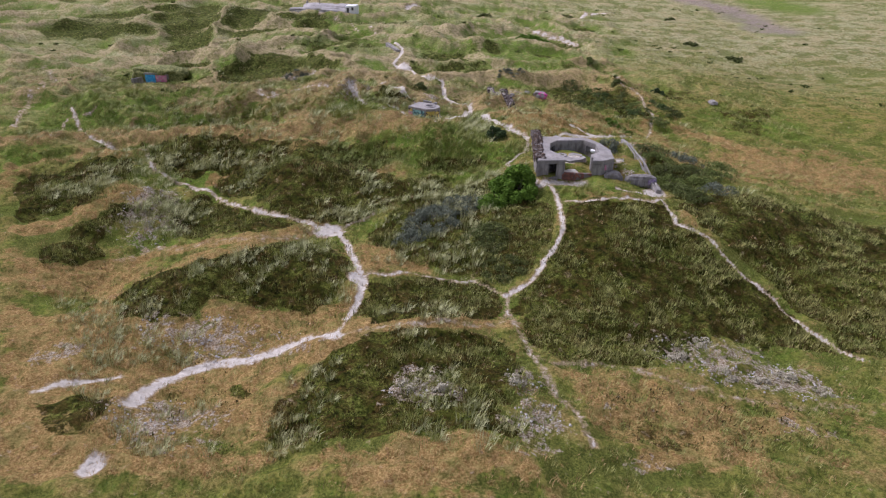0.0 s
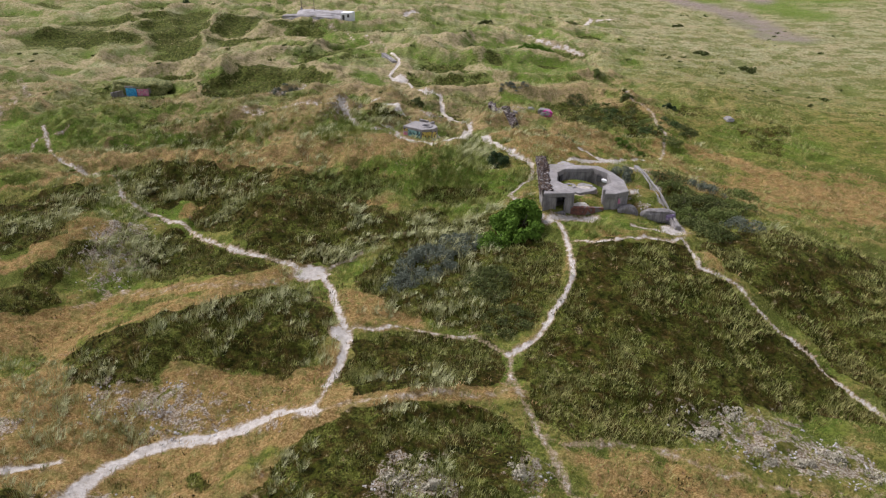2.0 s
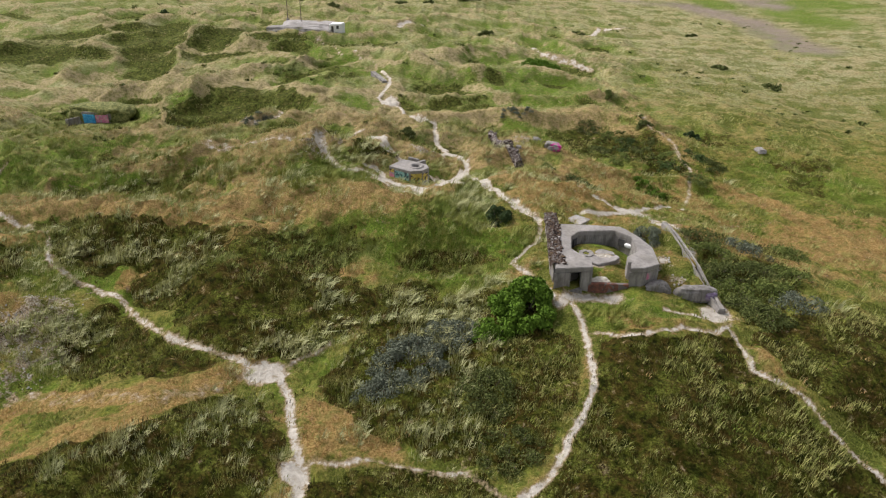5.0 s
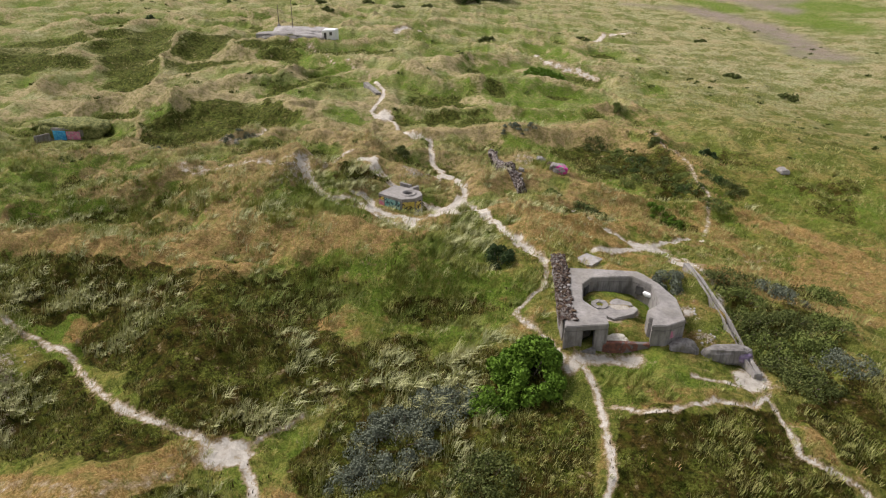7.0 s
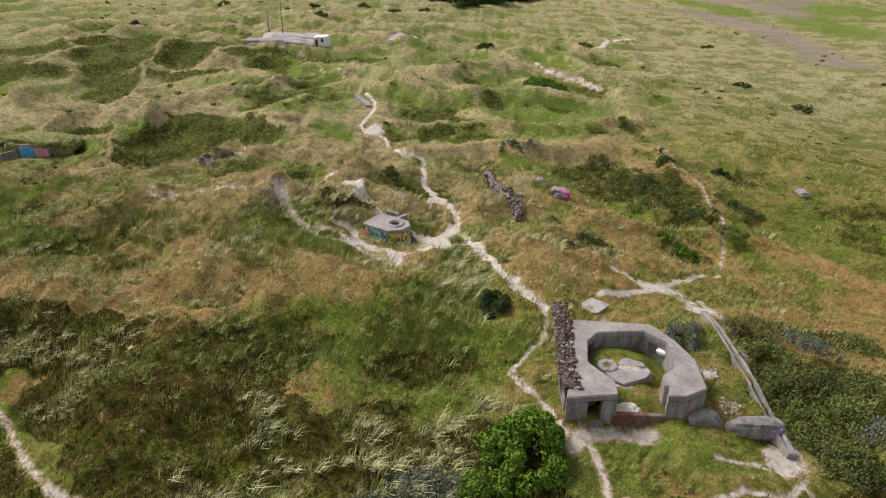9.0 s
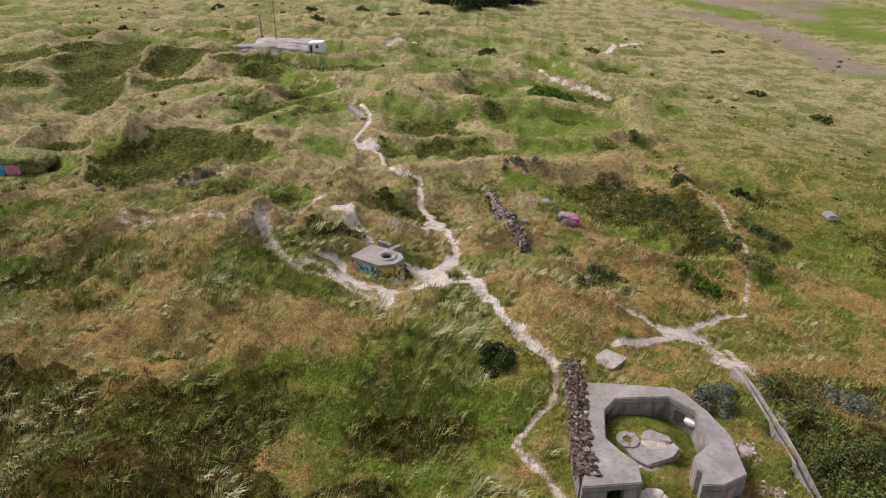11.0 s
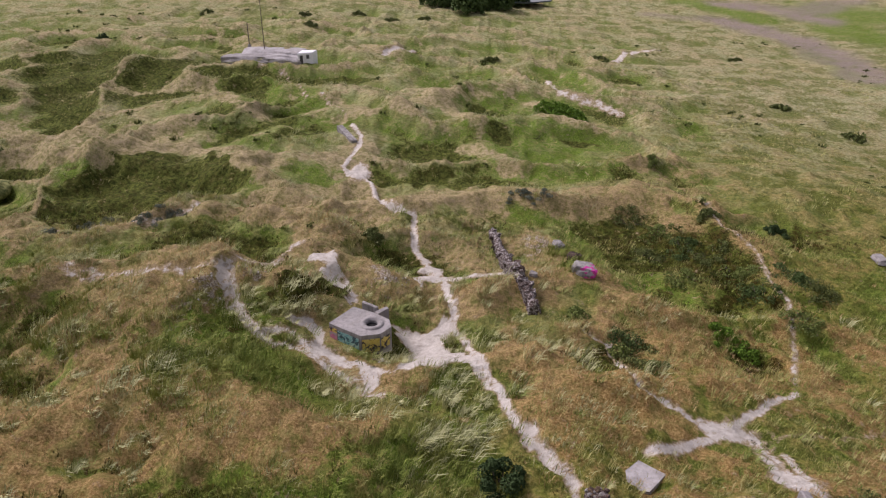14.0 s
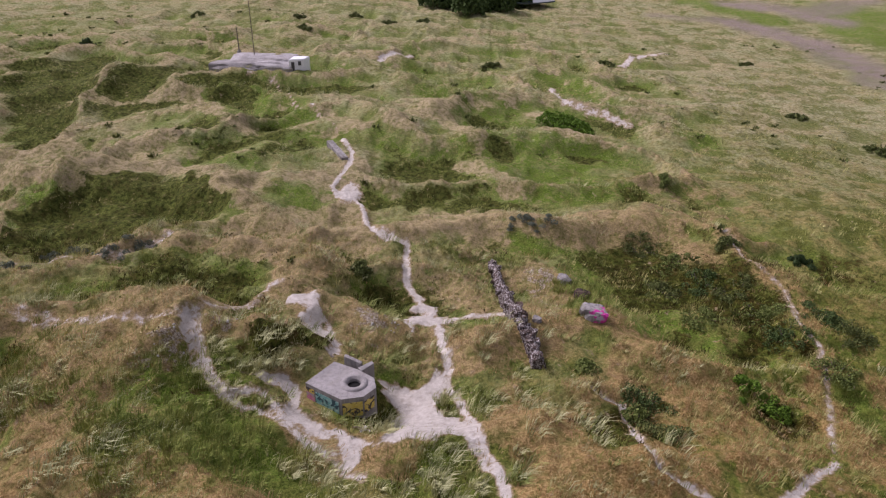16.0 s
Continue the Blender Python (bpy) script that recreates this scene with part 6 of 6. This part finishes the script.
def tufts(name, label, mat, n, seed, want, length, width, blades, lean, region, spread=1.0):
    """Clumps of bent blades, gathered into one mesh."""
    r = np.random.RandomState(seed)
    x0, x1, y0, y1 = region
    x, y = r.uniform(x0, x1, n * 6), r.uniform(y0, y1, n * 6)
    ok = (np.abs(x - 1) < 0.66 * y + 3)
    x, y = x[ok], y[ok]
    sand, dry, heath, stone = cover(x, y)
    w = want(x, y, sand, dry, heath, stone) * open_ground(x, y)
    ok = r.rand(len(x)) < w
    x, y, sand = x[ok][:n], y[ok][:n], sand[ok][:n]
    z = height(x, y, sand)
    k = len(x)
    s = 0.55 + 1.1 * r.rand(k) ** 2.2
    m = k * blades
    i = np.repeat(np.arange(k), blades)
    a = r.uniform(0, 2 * np.pi, m)
    rad = np.sqrt(r.uniform(0.0, 0.18, m)) * s[i] * spread
    root = np.stack([x[i] + np.cos(a) * rad, y[i] + np.sin(a) * rad, z[i] - 0.05], 1)
    ln = length * s[i] * r.uniform(0.55, 1.15, m)
    out = np.stack([np.cos(a), np.sin(a), np.zeros(m)], 1) * r.uniform(0.2, 0.7, (m, 1)) + np.array(lean)[None, :] * r.uniform(0.5, 1.2, (m, 1))
    up = np.array([0, 0, 1.0])
    mid = root + (up * 0.55 + out * 0.25) * ln[:, None]
    tip = root + (up * 0.72 + out * 0.75) * ln[:, None]
    side = np.stack([-np.sin(a + 0.8), np.cos(a + 0.8), np.zeros(m)], 1) * (width * r.uniform(0.6, 1.3, m))[:, None]
    co = np.stack([root - side, root + side, mid + side * 0.8, mid - side * 0.8, tip], 1).reshape(-1, 3)
    me = bpy.data.meshes.new(name)
    base = np.arange(m)[:, None] * 5
    loops = np.concatenate([base + np.array([0, 1, 2, 3]), base + np.array([3, 2, 4])], 1).ravel()
    me.vertices.add(len(co))
    me.vertices.foreach_set("co", co.astype(np.float32).ravel())
    me.loops.add(len(loops))
    me.loops.foreach_set("vertex_index", loops.astype(np.int32))
    me.polygons.add(2 * m)
    starts = (np.arange(m)[:, None] * 7 + np.array([0, 4])).ravel()
    me.polygons.foreach_set("loop_start", starts.astype(np.int32))
    me.update(calc_edges=True)
    me.materials.append(mat)
    return tagged(new(name, me), label, "grass", kind="stuff")


def clumpy(x, y, scale, lo, hi):
    return np.clip((fbm(x * scale + 3, y * scale + 8, 3) - lo) / (hi - lo), 0, 1)


LEAN = (0.3, 0.25, 0.0)
NEAR, FAR = (-60, 56, 27, 118), (-95, 75, 112, 205)


def shelter(x, y):
    """Tall grass grows on the dunes; the flat heath keeps it short and thin."""
    return np.clip((y - 56 - 0.8 * np.maximum(x, 0)) / 12, 0.12, 1)


tufts("marram_grass", "pale grey-green wind-bent marram grass tufts", MARRAM, 4500, 1,
      lambda x, y, s, d, h, t: (1 - s) * (1 - 0.75 * h) * (1 - 0.3 * d) * shelter(x, y) * clumpy(x, y, 0.2, 0.42, 0.54) * np.clip(hummock(x, y) * 1.8 - 0.3, 0.12, 1), 0.6, 0.0115, 18, LEAN, NEAR)
tufts("heath_grass", "short yellow-green grass tufts among heath", HTUFT, 7500, 7,
      lambda x, y, s, d, h, t: (1 - s) * np.clip(h, 0.1, 1) * np.where(x > -8, 1.0, 0.5) * clumpy(x, y, 0.42, 0.46, 0.56), 0.5, 0.0125, 18, (0.1, 0.1, 0), (-45, 52, 27, 84))
tufts("marram_tussocks", "large pale marram tussocks combed over by the wind", PLUME, 3300, 8,
      lambda x, y, s, d, h, t: (1 - s) * (1 - 0.7 * d) * clumpy(x, y + 33, 0.17, 0.46, 0.53) * clumpy(x + 5, y, 0.55, 0.40, 0.52) * np.clip((10 - x) / 10, 0.02, 1) * np.clip((x + 48) / 8, 0, 1) * np.clip((y - 60) / 5, 0.0, 1) * np.clip((108 - y) / 12, 0.05, 1), 0.95, 0.021, 40, (0.85, 0.05, 0.0), NEAR, 1.25)
tufts("green_tussocks", "dense green marram tussocks bending in the wind", GREENT, 1900, 18,
      lambda x, y, s, d, h, t: (1 - s) * (1 - 0.8 * d) * clumpy(x + 90, y, 0.15, 0.47, 0.54) * clumpy(x, y + 15, 0.5, 0.40, 0.52) * np.clip((14 - x) / 10, 0.06, 1) * np.clip((y - 64) / 6, 0.0, 1), 0.85, 0.02, 36, (0.75, 0.05, 0.0), NEAR, 1.25)
tufts("green_grass", "green dune grass tufts", GREENB, 5500, 2,
      lambda x, y, s, d, h, t: (1 - s) * (1 - 0.9 * d) * (1 - 0.6 * h) * clumpy(x + 50, y, 0.16, 0.42, 0.62), 0.4, 0.02, 12, LEAN, NEAR)
tufts("long_grass", "long fresh green grass bending in the hollows", GREENB, 1500, 21,
      lambda x, y, s, d, h, t: (1 - s) * bed_mask("lush", x, y, 1.5) * clumpy(x, y, 0.35, 0.38, 0.5) * (y > 62), 0.95, 0.014, 32, (0.4, 0.1, 0.0), (-34, 14, 62, 112))
tufts("crest_grass", "bleached marram grass along the dune crests", PLUME, 3800, 31,
      lambda x, y, s, d, h, t: (1 - s) * np.clip((billow(x, y) - 0.6) * 3, 0, 1) * dune_zone(x, y) * clumpy(x + 20, y, 0.3, 0.42, 0.54), 0.6, 0.012, 18, (0.6, 0.1, 0.0), (-75, 36, 66, 175))
tufts("marram_clumps", "pale marram clumps on the rims of heath beds", PLUME, 520, 23,
      lambda x, y, s, d, h, t: (1 - s) * clumpy(x + 9, y, 0.24, 0.50, 0.57) * (x < 4), 0.8, 0.013, 40, LEAN, (-34, 4, 30, 64))
tufts("edge_grass", "thin dry grass along the rims of the paths", DRYB, 1800, 22,
      lambda x, y, s, d, h, t: 2.5 * s * (1 - s), 0.3, 0.014, 12, LEAN, (-40, 36, 30, 115))
tufts("dry_grass", "straw-coloured dry grass tufts", DRYB, 4300, 3,
      lambda x, y, s, d, h, t: (1 - s) * (1 - 0.9 * h) * d, 0.36, 0.015, 14, LEAN, NEAR)
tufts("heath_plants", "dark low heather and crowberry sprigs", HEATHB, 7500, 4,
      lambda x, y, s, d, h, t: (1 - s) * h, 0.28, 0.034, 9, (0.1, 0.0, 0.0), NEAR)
tufts("marram_grass", "pale marram grass on the distant dunes", MARRAM, 3600, 11,
      lambda x, y, s, d, h, t: (1 - s) * (1 - 0.4 * h) * clumpy(x, y, 0.12, 0.5, 0.64), 0.4, 0.03, 9, LEAN, FAR)
tufts("meadow_bushes", "small dark bushes scattered over the far meadow", LEAF_OLIVE, 260, 13,
      lambda x, y, s, d, h, t: (1 - s) * clumpy(x, y, 0.05, 0.45, 0.65), 0.4, 0.16, 14, (0.0, 0.0, 0.0), (-95, 110, 105, 240))
